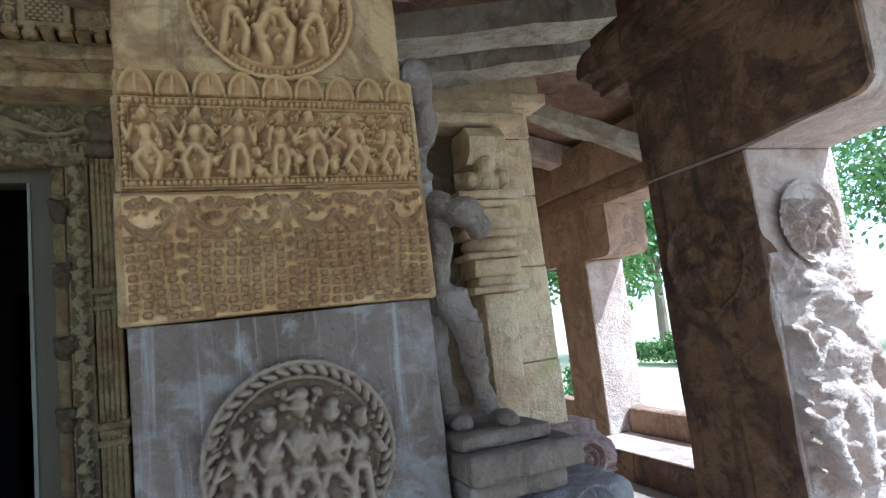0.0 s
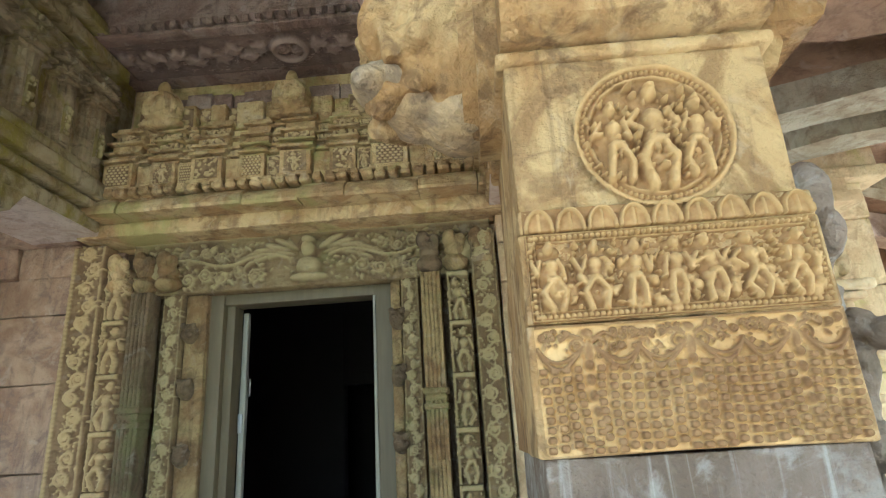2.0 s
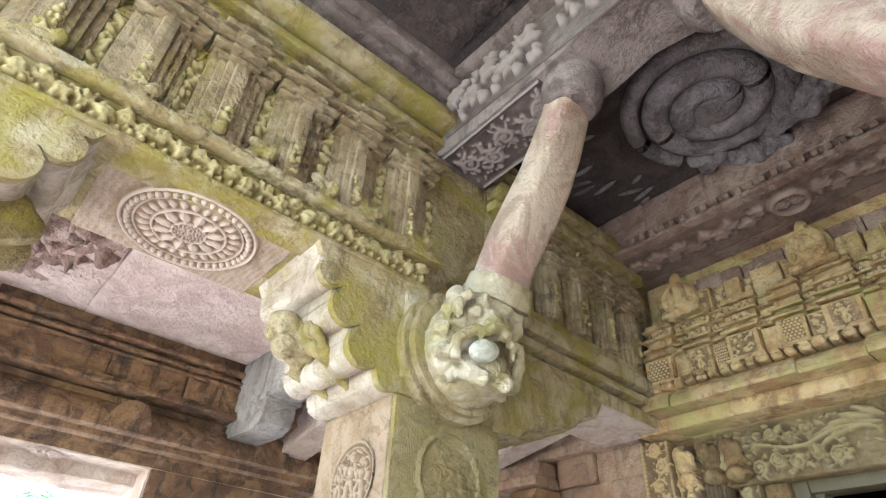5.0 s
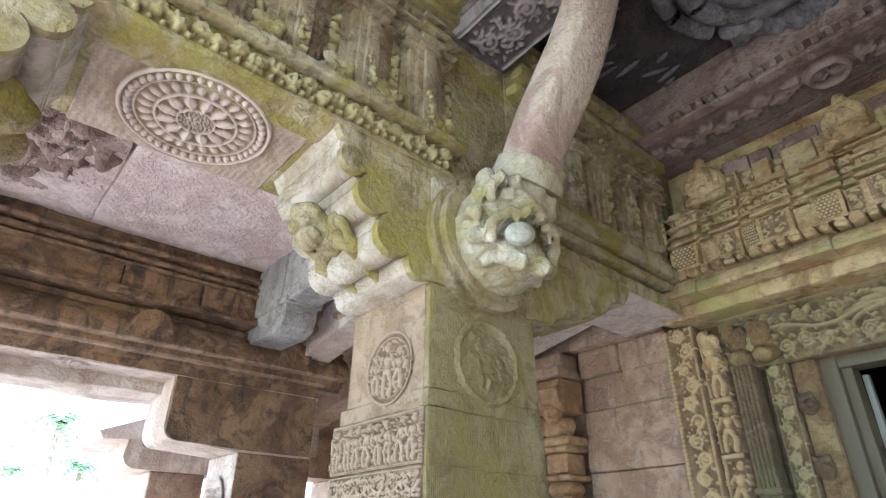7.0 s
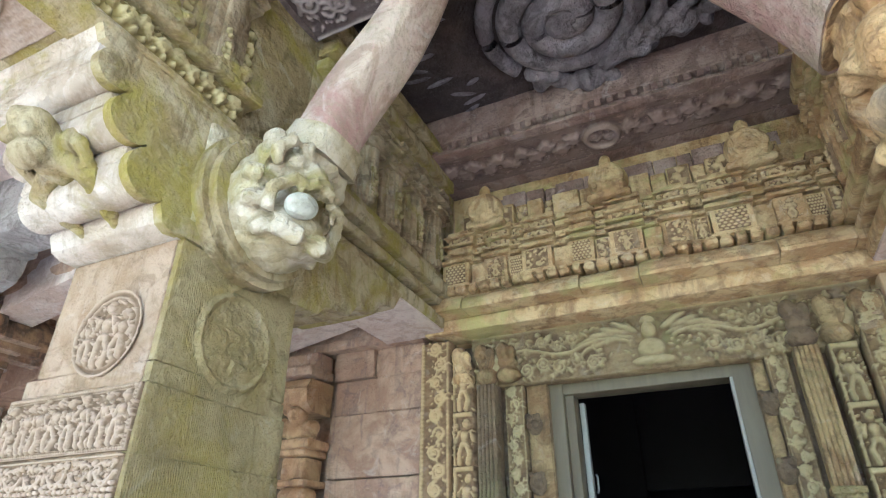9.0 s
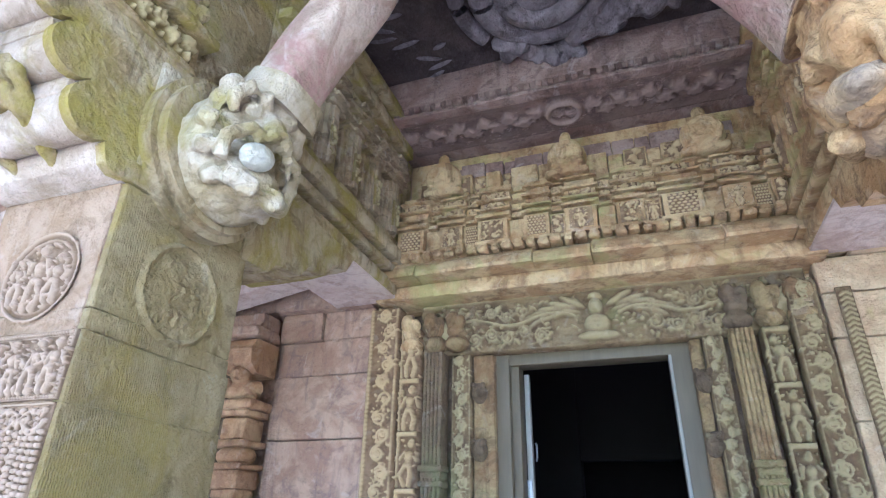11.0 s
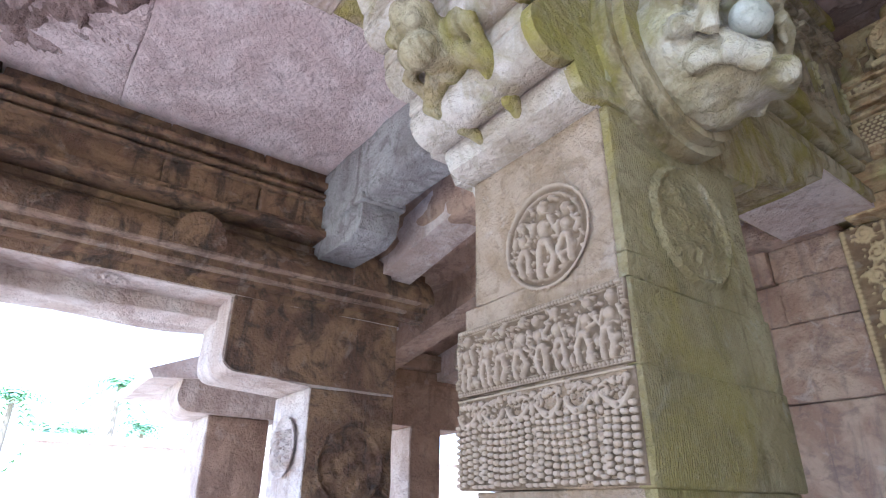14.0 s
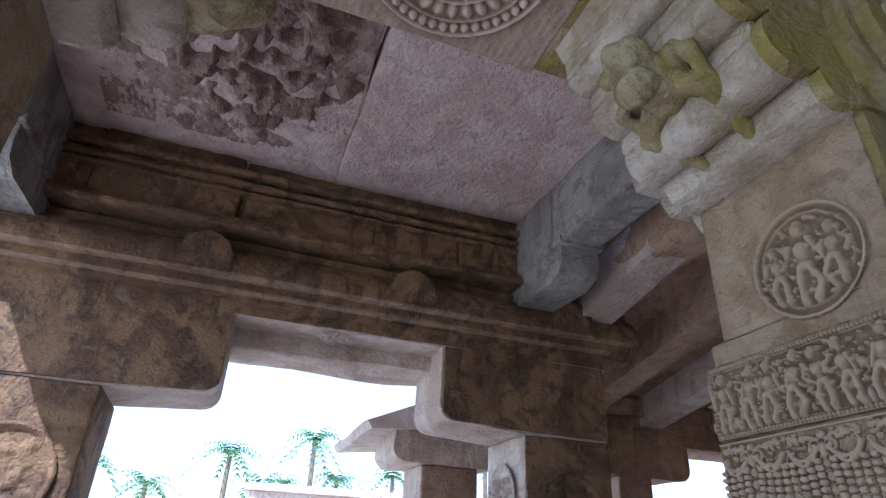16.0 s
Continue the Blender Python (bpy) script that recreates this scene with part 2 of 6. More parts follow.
niche_stone = stone("orange_tan_sandstone", (0.56, 0.38, 0.22), (0.42, 0.255, 0.14), (0.20, 0.12, 0.08), 0.65, tool=0.1, bloom=0.4)
grey_wood = plain("grey_green_painted_wood", (0.115, 0.092, 0.052), 0.6, 0, 0.25, 5, (6, 6, 0.6))
pale_wood = plain("pale_door_edge_strip", (0.26, 0.255, 0.215), 0.55, 0, 0.2, 5, (6, 6, 0.6))
iron = plain("dull_iron", (0.32, 0.33, 0.33), 0.45, 0.8)
# Near-black colour stands in for the shade inside the sanctum.
shade_wall = plain("interior_stone_painted_shade", (0.013, 0.011, 0.010), 0.95)
lawn_mat = plain("dry_lawn", (0.40, 0.40, 0.22), 0.95, 0, 0.3, 0.6)
pave_mat = plain("sandy_paving", (0.58, 0.52, 0.44), 0.95, 0, 0.15, 0.8)
leaf_mat = plain("green_leaves", (0.12, 0.22, 0.06), 0.6, 0, 0.5, 3)
palm_mat = plain("palm_fronds", (0.10, 0.19, 0.07), 0.55, 0, 0.35, 2)
bark_mat = plain("grey_bark", (0.22, 0.17, 0.13), 0.9, 0, 0.3, 9)


# ---- mesh tools ----
RNG = np.random.default_rng(7)


def wob(P, scale, seed):
    """Smooth pseudo-noise in -1..1 at points P."""
    g = np.random.default_rng(seed)
    out = np.zeros(len(P))
    for octave in range(3):
        for _ in range(3):
            d = g.normal(size=3)
            d /= np.linalg.norm(d)
            out += np.sin(P @ d * scale * 2 ** octave * g.uniform(0.7, 1.3) + g.uniform(0, 6.3)) / (1.7 ** octave)
    return out / 4.5


weathering = bpy.data.textures.new("weathering", "CLOUDS")
weathering.noise_scale, weathering.noise_depth = 0.07, 4


class Mesher:
    """Gathers vertices and faces of one mesh."""

    def __init__(self):
        self.v, self.f, self.n = [], [], 0

    def add(self, verts, faces):
        verts = np.asarray(verts, float).reshape(-1, 3)
        self.v.append(verts)
        self.f += [tuple(i + self.n for i in f) for f in faces]
        self.n += len(verts)
        return self

    def block(self, x0, x1, y0, y1, z0, z1, r=0.012, step=0.12, amp=0.004, seed=None):
        """A block with rounded worn edges and an uneven surface."""
        lo, hi = np.array([min(x0, x1), min(y0, y1), min(z0, z1)]), np.array([max(x0, x1), max(y0, y1), max(z0, z1)])
        r = min(r, 0.45 * float((hi - lo).min()))
        seed = int(RNG.integers(1e6)) if seed is None else seed
        lines = []
        for a in range(3):
            inner = np.linspace(lo[a] + r, hi[a] - r, max(2, int(round((hi[a] - lo[a]) / step)) + 1))
            lines.append(np.concatenate(([lo[a], lo[a] + r * 0.35], inner, [hi[a] - r * 0.35, hi[a]])))
        for a in range(3):
            b, c = (a + 1) % 3, (a + 2) % 3
            B, C = np.meshgrid(lines[b], lines[c], indexing="ij")
            nb, nc = B.shape
            for side in (0, 1):
                P = np.zeros((nb * nc, 3))
                P[:, a] = (lo, hi)[side][a]
                P[:, b], P[:, c] = B.ravel(), C.ravel()
                Q = np.clip(P, lo + r, hi - r)
                D = P - Q
                ln = np.linalg.norm(D, axis=1, keepdims=True)
                D = D / np.maximum(ln, 1e-9)
                P = Q + D * (r + (amp * (wob(P, 7, seed) + 0.4 * wob(P, 31, seed + 1)))[:, None])
                I = np.arange(nb * nc).reshape(nb, nc)
                q = np.stack([I[:-1, :-1], I[1:, :-1], I[1:, 1:], I[:-1, 1:]], -1).reshape(-1, 4)
                self.add(P, [tuple(t if side else t[::-1]) for t in q.tolist()])
        return self

    def prism(self, profile, axis, l0, l1, step=0.15, amp=0.003, caps=True):
        """A profile extruded along x or y. Profile points are (y, z) for x, and (x, z) for y."""
        ls = np.linspace(l0, l1, max(2, int(abs(l1 - l0) / step) + 2))
        seed, n = int(RNG.integers(1e6)), len(profile)
        V = []
        for l in ls:
            for a, z in profile:
                V.append((l, a, z) if axis == "x" else (a, l, z))
        V = np.array(V, float)
        V += amp * np.stack([wob(V, 9, seed), wob(V, 9, seed + 1), wob(V, 9, seed + 2)], -1)
        F = []
        for i in range(len(ls) - 1):
            for j in range(n):
                k = (j + 1) % n
                F.append((i * n + j, i * n + k, (i + 1) * n + k, (i + 1) * n + j))
        if caps:
            F += [tuple(range(n - 1, -1, -1)), tuple(range((len(ls) - 1) * n, len(ls) * n))]
        return self.add(V, F)

    def tube(self, pts, radii, seg=10, section=None):
        """A tapered tube along points; section gives cross axes (a, b) scales and a squareness."""
        pts = np.asarray(pts, float)
        T = np.gradient(pts, axis=0)
        T /= np.linalg.norm(T, axis=1, keepdims=True) + 1e-9
        ref = np.array([0.0, 1.0, 0.0]) if abs(T[0][1]) < 0.9 else np.array([1.0, 0, 0])
        sa, sb, p = section or (1, 1, 2)
        ang = np.linspace(0, 2 * np.pi, seg, endpoint=False)
        ca, sn = np.cos(ang), np.sin(ang)
        ca, sn = np.sign(ca) * np.abs(ca) ** (2 / p), np.sign(sn) * np.abs(sn) ** (2 / p)
        V = []
        for c, t, r in zip(pts, T, radii):
            a = ref - t * (ref @ t)
            a /= np.linalg.norm(a)
            b = np.cross(t, a)
            V += [c + r * (sa * x * a + sb * y * b) for x, y in zip(ca, sn)]
        m = len(pts)
        F = [(i * seg + j, i * seg + (j + 1) % seg, (i + 1) * seg + (j + 1) % seg, (i + 1) * seg + j) for i in range(m - 1) for j in range(seg)]
        F += [tuple(range(seg - 1, -1, -1)), tuple(range((m - 1) * seg, m * seg))]
        return self.add(V, F)

    def ball(self, c, r, seg=14, rings=9, tilt=(0, 0, 0)):
        """An ellipsoid with radii r."""
        R = np.array(Euler([radians(a) for a in tilt]).to_matrix())
        th = np.linspace(0, np.pi, rings + 1)
        ph = np.linspace(0, 2 * np.pi, seg, endpoint=False)
        V = [(0, 0, 1)] + [(np.sin(a) * np.cos(b), np.sin(a) * np.sin(b), np.cos(a)) for a in th[1:-1] for b in ph] + [(0, 0, -1)]
        V = (np.array(V) * np.array(r)) @ R.T + np.array(c)
        F = [(0, 1 + j, 1 + (j + 1) % seg) for j in range(seg)]
        for i in range(rings - 2):
            s = 1 + i * seg
            F += [(s + j, s + seg + j, s + seg + (j + 1) % seg, s + (j + 1) % seg) for j in range(seg)]
        s, e = 1 + (rings - 2) * seg, len(V) - 1
        F += [(s + j, e, s + (j + 1) % seg) for j in range(seg)]
        return self.add(V, F)

    def make(self, name, mat, parent=None, label="", smooth=True, fuse=0.0, crisp=True):
        me = bpy.data.meshes.new(name)
        me.from_pydata(np.concatenate(self.v).tolist(), [], self.f)
        me.materials.append(mat)
        if smooth:
            me.shade_smooth()
            if crisp:
                me.set_sharp_from_angle(angle=radians(38))
        ob = new(name, me)
        if fuse:
            md = ob.modifiers.new("fuse", "REMESH")
            md.mode, md.voxel_size, md.use_smooth_shade = "VOXEL", fuse * 0.8, True
            sm = ob.modifiers.new("soften", "SMOOTH")
            sm.factor, sm.iterations = 0.5, 5
            dm = ob.modifiers.new("weather", "DISPLACE")
            dm.texture, dm.strength, dm.mid_level, dm.texture_coords = weathering, 0.022, 0.5, "GLOBAL"
        adopt(ob, parent)
        if label:
            tagged(ob, label)
        return ob


def adopt(ob, parent):
    if parent is not None:
        ob.parent = parent
        p, m = parent, Matrix()
        while p is not None:
            m = Matrix.Translation(p.location) @ m if p.type == "EMPTY" else m
            p = p.parent
        ob.matrix_parent_inverse = m.inverted()
    return ob


def thing(name, at, label, category, group="", kind=""):
    e = new(name)
    e.location, e.empty_display_size = at, 0.1
    return tagged(e, label, category, group, kind)


class Relief:
    """A carved panel: a height field w wide and h high, built up from raised forms."""

    def __init__(self, w, h, step):
        self.w, self.h = w, h
        self.xs, self.ys = np.linspace(0, w, int(w / step) + 2), np.linspace(0, h, int(h / step) + 2)
        self.U, self.V = np.meshgrid(self.xs, self.ys)
        self.H = np.zeros_like(self.U)

    def win(self, cx, cy, r):
        a, b = np.searchsorted(self.xs, (cx - r, cx + r))
        c, d = np.searchsorted(self.ys, (cy - r, cy + r))
        return np.s_[max(0, c - 1):d + 1, max(0, a - 1):b + 1]

    def dome(self, cx, cy, rx, ry, h, turn=0.0, base=0.0):
        s = self.win(cx, cy, max(rx, ry))
        if self.U[s].size:
            a, x, y = radians(turn), self.U[s] - cx, self.V[s] - cy
            d = ((x * math.cos(a) + y * math.sin(a)) / rx) ** 2 + ((y * math.cos(a) - x * math.sin(a)) / ry) ** 2
            self.H[s] = np.maximum(self.H[s], np.where(d < 1, base + h * np.sqrt(np.clip(1 - d, 0, 1)), -9))
        return self

    def cell(self, cx, cy, rx, ry, h):
        s = self.win(cx, cy, max(rx, ry))
        if self.U[s].size:
            d = (np.abs(self.U[s] - cx) / rx) ** 3 + (np.abs(self.V[s] - cy) / ry) ** 3
            self.H[s] = np.maximum(self.H[s], np.where(d < 1, h * np.clip((1 - d) * 2.2, 0, 1) ** 0.6, -9))
        return self

    def seg(self, x0, y0, x1, y1, r, h):
        ln = math.hypot(x1 - x0, y1 - y0)
        s = self.win((x0 + x1) / 2, (y0 + y1) / 2, ln / 2 + r)
        if self.U[s].size:
            t = np.clip(((self.U[s] - x0) * (x1 - x0) + (self.V[s] - y0) * (y1 - y0)) / max(ln * ln, 1e-9), 0, 1)
            d = np.hypot(self.U[s] - x0 - t * (x1 - x0), self.V[s] - y0 - t * (y1 - y0)) / r
            self.H[s] = np.maximum(self.H[s], np.where(d < 1, h * np.sqrt(np.clip(1 - d * d, 0, 1)), -9))
        return self

    def path(self, pts, r, h):
        for a, b in zip(pts[:-1], pts[1:]):
            self.seg(*a, *b, r, h)
        return self

    def ring(self, cx, cy, r, w, h, squash=1.0):
        d = np.abs(np.hypot(self.U - cx, (self.V - cy) / squash) - r) / w
        self.H = np.maximum(self.H, np.where(d < 1, h * np.sqrt(np.clip(1 - d * d, 0, 1)), -9))
        return self

    def rect(self, x0, x1, y0, y1, h):
        self.H = np.where((self.U > x0) & (self.U < x1) & (self.V > y0) & (self.V < y1), np.maximum(self.H, h), self.H)
        return self

    def spiral(self, cx, cy, r, turns, w, h, start=0.0, hand=1):
        n = int(14 * turns)
        return self.path([(cx + r * (1 - 0.85 * i / n) * math.cos(start + hand * 6.283 * turns * i / n), cy + r * (1 - 0.85 * i / n) * math.sin(start + hand * 6.283 * turns * i / n)) for i in range(n + 1)], w, h)

    def form(self, cx, y0, ht, lean, g, deep):
        """A standing rounded form: plain lumps, as worn carving shows them."""
        k = ht
        top = cx + lean * k
        self.dome(top, y0 + 0.87 * k, 0.075 * k, 0.09 * k, deep).dome(top + 0.02 * k, y0 + 0.95 * k, 0.06 * k, 0.05 * k, deep * 0.8)
        self.dome(top, y0 + 0.83 * k, 0.16 * k, 0.14 * k, deep * 0.35)
        self.dome(cx, y0 + 0.24 * k, 0.20 * k, 0.26 * k, deep * 0.4).dome(cx + lean * k * 0.5, y0 + 0.58 * k, 0.25 * k, 0.24 * k, deep * 0.4)
        for _ in range(46):
            self.dome(cx + g.uniform(-0.36, 0.36) * k, y0 + g.uniform(0.02, 0.98) * k, g.uniform(0.015, 0.055) * k, g.uniform(0.012, 0.035) * k, deep * g.uniform(0.55, 1.08), g.uniform(-80, 80))
        self.dome(cx + lean * k * 0.6, y0 + 0.62 * k, 0.115 * k, 0.125 * k, deep * 0.9, -lean * 60)
        self.dome(cx, y0 + 0.42 * k, 0.125 * k, 0.08 * k, deep * 0.9)
        self.dome(cx + lean * k * 0.3, y0 + 0.52 * k, 0.10 * k, 0.10 * k, deep * 0.7)
        for s in (-1, 1):
            kx, ky = cx + s * k * g.uniform(0.08, 0.18), y0 + k * g.uniform(0.17, 0.27)
            self.path([(cx + s * 0.06 * k, y0 + 0.38 * k), (kx, ky), (cx + s * k * g.uniform(0.04, 0.13), y0 + 0.01 * k)], 0.055 * k, deep * 0.85)
            ex, ey = top + s * k * g.uniform(0.17, 0.25), y0 + k * g.uniform(0.45, 0.6)
            self.path([(top + s * 0.13 * k, y0 + 0.70 * k), (ex, ey), (cx + s * k * g.uniform(0.08, 0.3), y0 + k * g.uniform(0.38, 0.75))], 0.036 * k, deep * 0.8)
        return self

    def vine(self, x0, x1, y0, y1, n, h, g, upright=False):
        """A waving stem with curled leaves."""
        def P(s, c):
            return (c, s) if upright else (s, c)
        lo, hi, mid, amp, w = x0, x1, (y0 + y1) / 2, (y1 - y0) * 0.30, y1 - y0
        n = max(2, int(n * 1.25))
        m = n * 8
        self.path([P(lo + (hi - lo) * i / m, mid + amp * math.sin(3.1416 * n * i / m)) for i in range(m + 1)], w * 0.05, h * 0.5)
        for i in range(n):
            c, sgn = lo + (hi - lo) * (i + 0.5) / n, (1 if i % 2 else -1)
            rr = min((hi - lo) / n * 0.42, w * 0.36)
            q = P(c + g.uniform(-0.1, 0.1) * rr, mid - sgn * amp * 0.35)
            self.spiral(q[0], q[1], rr, g.uniform(1.4, 2.2), w * 0.05, h * g.uniform(0.7, 1.0), g.uniform(0, 6.3), sgn)
            self.dome(q[0], q[1], rr * 0.3, rr * 0.3, h)
            for j in range(17):
                a, k = g.uniform(0, 6.3), g.uniform(0.5, 1.6)
                self.dome(q[0] + rr * k * math.cos(a), q[1] + rr * k * math.sin(a), w * g.uniform(0.05, 0.12), w * g.uniform(0.03, 0.06), h * g.uniform(0.5, 1.0), math.degrees(a) + g.uniform(-50, 50))
        return self

    def beads(self, x0, y0, x1, y1, n, r, h):
        for i in range(n):
            t = (i + 0.5) / n
            self.dome(x0 + (x1 - x0) * t, y0 + (y1 - y0) * t, r, r, h)
        return self

    def worn(self, times=1, grit=0.0006):
        for _ in range(times):
            H = np.pad(self.H, 1, mode="edge")
            self.H = (4 * H[1:-1, 1:-1] + H[:-2, 1:-1] + H[2:, 1:-1] + H[1:-1, :-2] + H[1:-1, 2:]) / 8
        P = np.stack([self.U.ravel(), self.V.ravel(), self.H.ravel()], -1)
        grit = max(grit, 0.07 * float(np.percentile(self.H, 99)))
        self.H = self.H + grit * (wob(P, 70, 3) + wob(P, 190, 4) + 0.8 * wob(P, 420, 5)).reshape(self.H.shape)
        return self

    def make(self, name, origin, across, up, mat, parent=None, label="", depth=0.02, where=None):
        """The panel as a mesh with its edges closed back into the stone; where cuts its outline."""
        o, u, v = (np.array(a, float) for a in (origin, across, up))
        n = np.cross(u, v)
        ny, nx = self.U.shape
        P = o + self.U[..., None] * u + self.V[..., None] * v + 2.3 * self.H[..., None] * n
        B = o + self.U[..., None] * u + self.V[..., None] * v - depth * n
        edge = [(0, j) for j in range(nx)] + [(i, nx - 1) for i in range(1, ny)] + [(ny - 1, j) for j in range(nx - 2, -1, -1)] + [(i, 0) for i in range(ny - 2, 0, -1)]
        I = np.arange(ny * nx).reshape(ny, nx)
        q = np.stack([I[:-1, :-1], I[:-1, 1:], I[1:, 1:], I[1:, :-1]], -1)
        if where is not None:
            keep = where(self.U, self.V)
            q = q[keep[:-1, :-1] & keep[1:, 1:] & keep[:-1, 1:] & keep[1:, :-1]]
        F = [tuple(t) for t in q.reshape(-1, 4).tolist()]
        M = Mesher()
        verts = P.reshape(-1, 3)
        if where is None:
            back = np.array([B[i, j] for i, j in edge])
            m, base = len(edge), ny * nx
            ids = [int(I[i, j]) for i, j in edge]
            F += [(ids[k], base + k, base + (k + 1) % m, ids[(k + 1) % m]) for k in range(m)]
            verts = np.concatenate([verts, back])
        ob = M.add(verts, F).make(name, mat, parent, label, crisp=False)
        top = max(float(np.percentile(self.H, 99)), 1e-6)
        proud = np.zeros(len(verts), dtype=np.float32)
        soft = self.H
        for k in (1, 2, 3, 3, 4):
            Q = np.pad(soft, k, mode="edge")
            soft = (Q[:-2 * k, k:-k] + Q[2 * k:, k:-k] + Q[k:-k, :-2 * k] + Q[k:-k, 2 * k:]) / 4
        # Low in recesses, high on ridges; drives the painted relief shade.
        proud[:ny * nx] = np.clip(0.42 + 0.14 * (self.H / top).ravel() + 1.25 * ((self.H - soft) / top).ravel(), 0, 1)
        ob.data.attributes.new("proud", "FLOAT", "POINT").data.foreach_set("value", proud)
        return ob


def disc_where(cx, cy, r, squash=1.0):
    return lambda U, V: np.hypot(U - cx, (V - cy) / squash) < r


def arc(cx, cz, r, a0, a1, n):
    return [(cx + r * math.cos(radians(a0 + (a1 - a0) * i / n)), cz + r * math.sin(radians(a0 + (a1 - a0) * i / n))) for i in range(n + 1)]


lime_ball = stone("pale_lime_worn_stone", (0.62, 0.61, 0.53), (0.50, 0.48, 0.38), (0.34, 0.31, 0.22), 0.5, tool=0.0)


# ---- ground, floor, shell ----
def slab(name, mat, *b, kind="structure", label="", **k):
    ob = Mesher().block(*b, **k).make(name, mat)
    return tagged(ob, label, kind=kind)


M = Mesher()
gx = np.concatenate([np.linspace(-400, -30, 12), np.linspace(-25, 25, 26), np.linspace(30, 400, 12)])
GX, GY = np.meshgrid(gx, gx)
GP = np.stack([GX.ravel(), GY.ravel(), np.full(GX.size, -1.25)], -1)
GP[:, 2] += 0.06 * wob(GP, 0.3, 5)
gi = np.arange(GX.size).reshape(GX.shape)
M.add(GP, [tuple(q) for q in np.stack([gi[:-1, :-1], gi[:-1, 1:], gi[1:, 1:], gi[1:, :-1]], -1).reshape(-1, 4).tolist()])
tagged(M.make("ground", lawn_mat), "dry green lawn round the temple", kind="structure")
# Pale paving that also bounces sunlight into the side aisles.
for s in (-1, 1):
    slab("bounce_pavement", pave_mat, s * 5.3, s * 15.5, -8, 14, -1.3, -1.12, r=0.03, step=1.0, label="pale sandy paving beside the temple")
# Unseen forecourt, added as a reflector for the porch.
slab("bounce_pavement", pave_mat, -11, 11, -14, -3.5, -1.3, -1.115, r=0.03, step=1.0, label="unseen pale slab before the temple, added to bounce light")
slab("plinth", outer_stone, -5.3, 5.3, -3.4, 10, -1.4, -0.02, step=0.6, label="dark stone plinth under the porch")
slab("floor", floor_stone, -5.2, 5.2, -3.3, 10, -0.03, 0.0, r=0.005, step=0.5, label="worn flagstone floor of the porch")
# Unseen roof against stray light; front overhang added to block the sun.
slab("roof", roof_stone, -3.5, 3.5, -3.75, 10, 4.78, 5.0, step=0.8, label="unseen roof slab over the porch, run forward to block sun")

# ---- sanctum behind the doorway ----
# The room's darkness is put into the wall colour.
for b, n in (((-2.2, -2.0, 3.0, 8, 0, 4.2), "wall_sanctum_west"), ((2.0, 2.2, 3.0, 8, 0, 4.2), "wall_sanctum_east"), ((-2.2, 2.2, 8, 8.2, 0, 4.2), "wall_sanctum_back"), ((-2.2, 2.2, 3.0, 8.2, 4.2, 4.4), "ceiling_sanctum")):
    slab(n, shade_wall, *b, step=0.8)
inner = thing("inner_doorway", (0, 6.2, 0), "inner stone doorway in the sanctum, shade painted near-black", "doorway", kind="structure")
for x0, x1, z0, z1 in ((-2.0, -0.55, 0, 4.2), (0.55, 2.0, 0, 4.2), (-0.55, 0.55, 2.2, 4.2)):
    Mesher().block(x0, x1, 6.1, 6.3, z0, z1, step=0.7).make("wall_panel", shade_wall, inner)

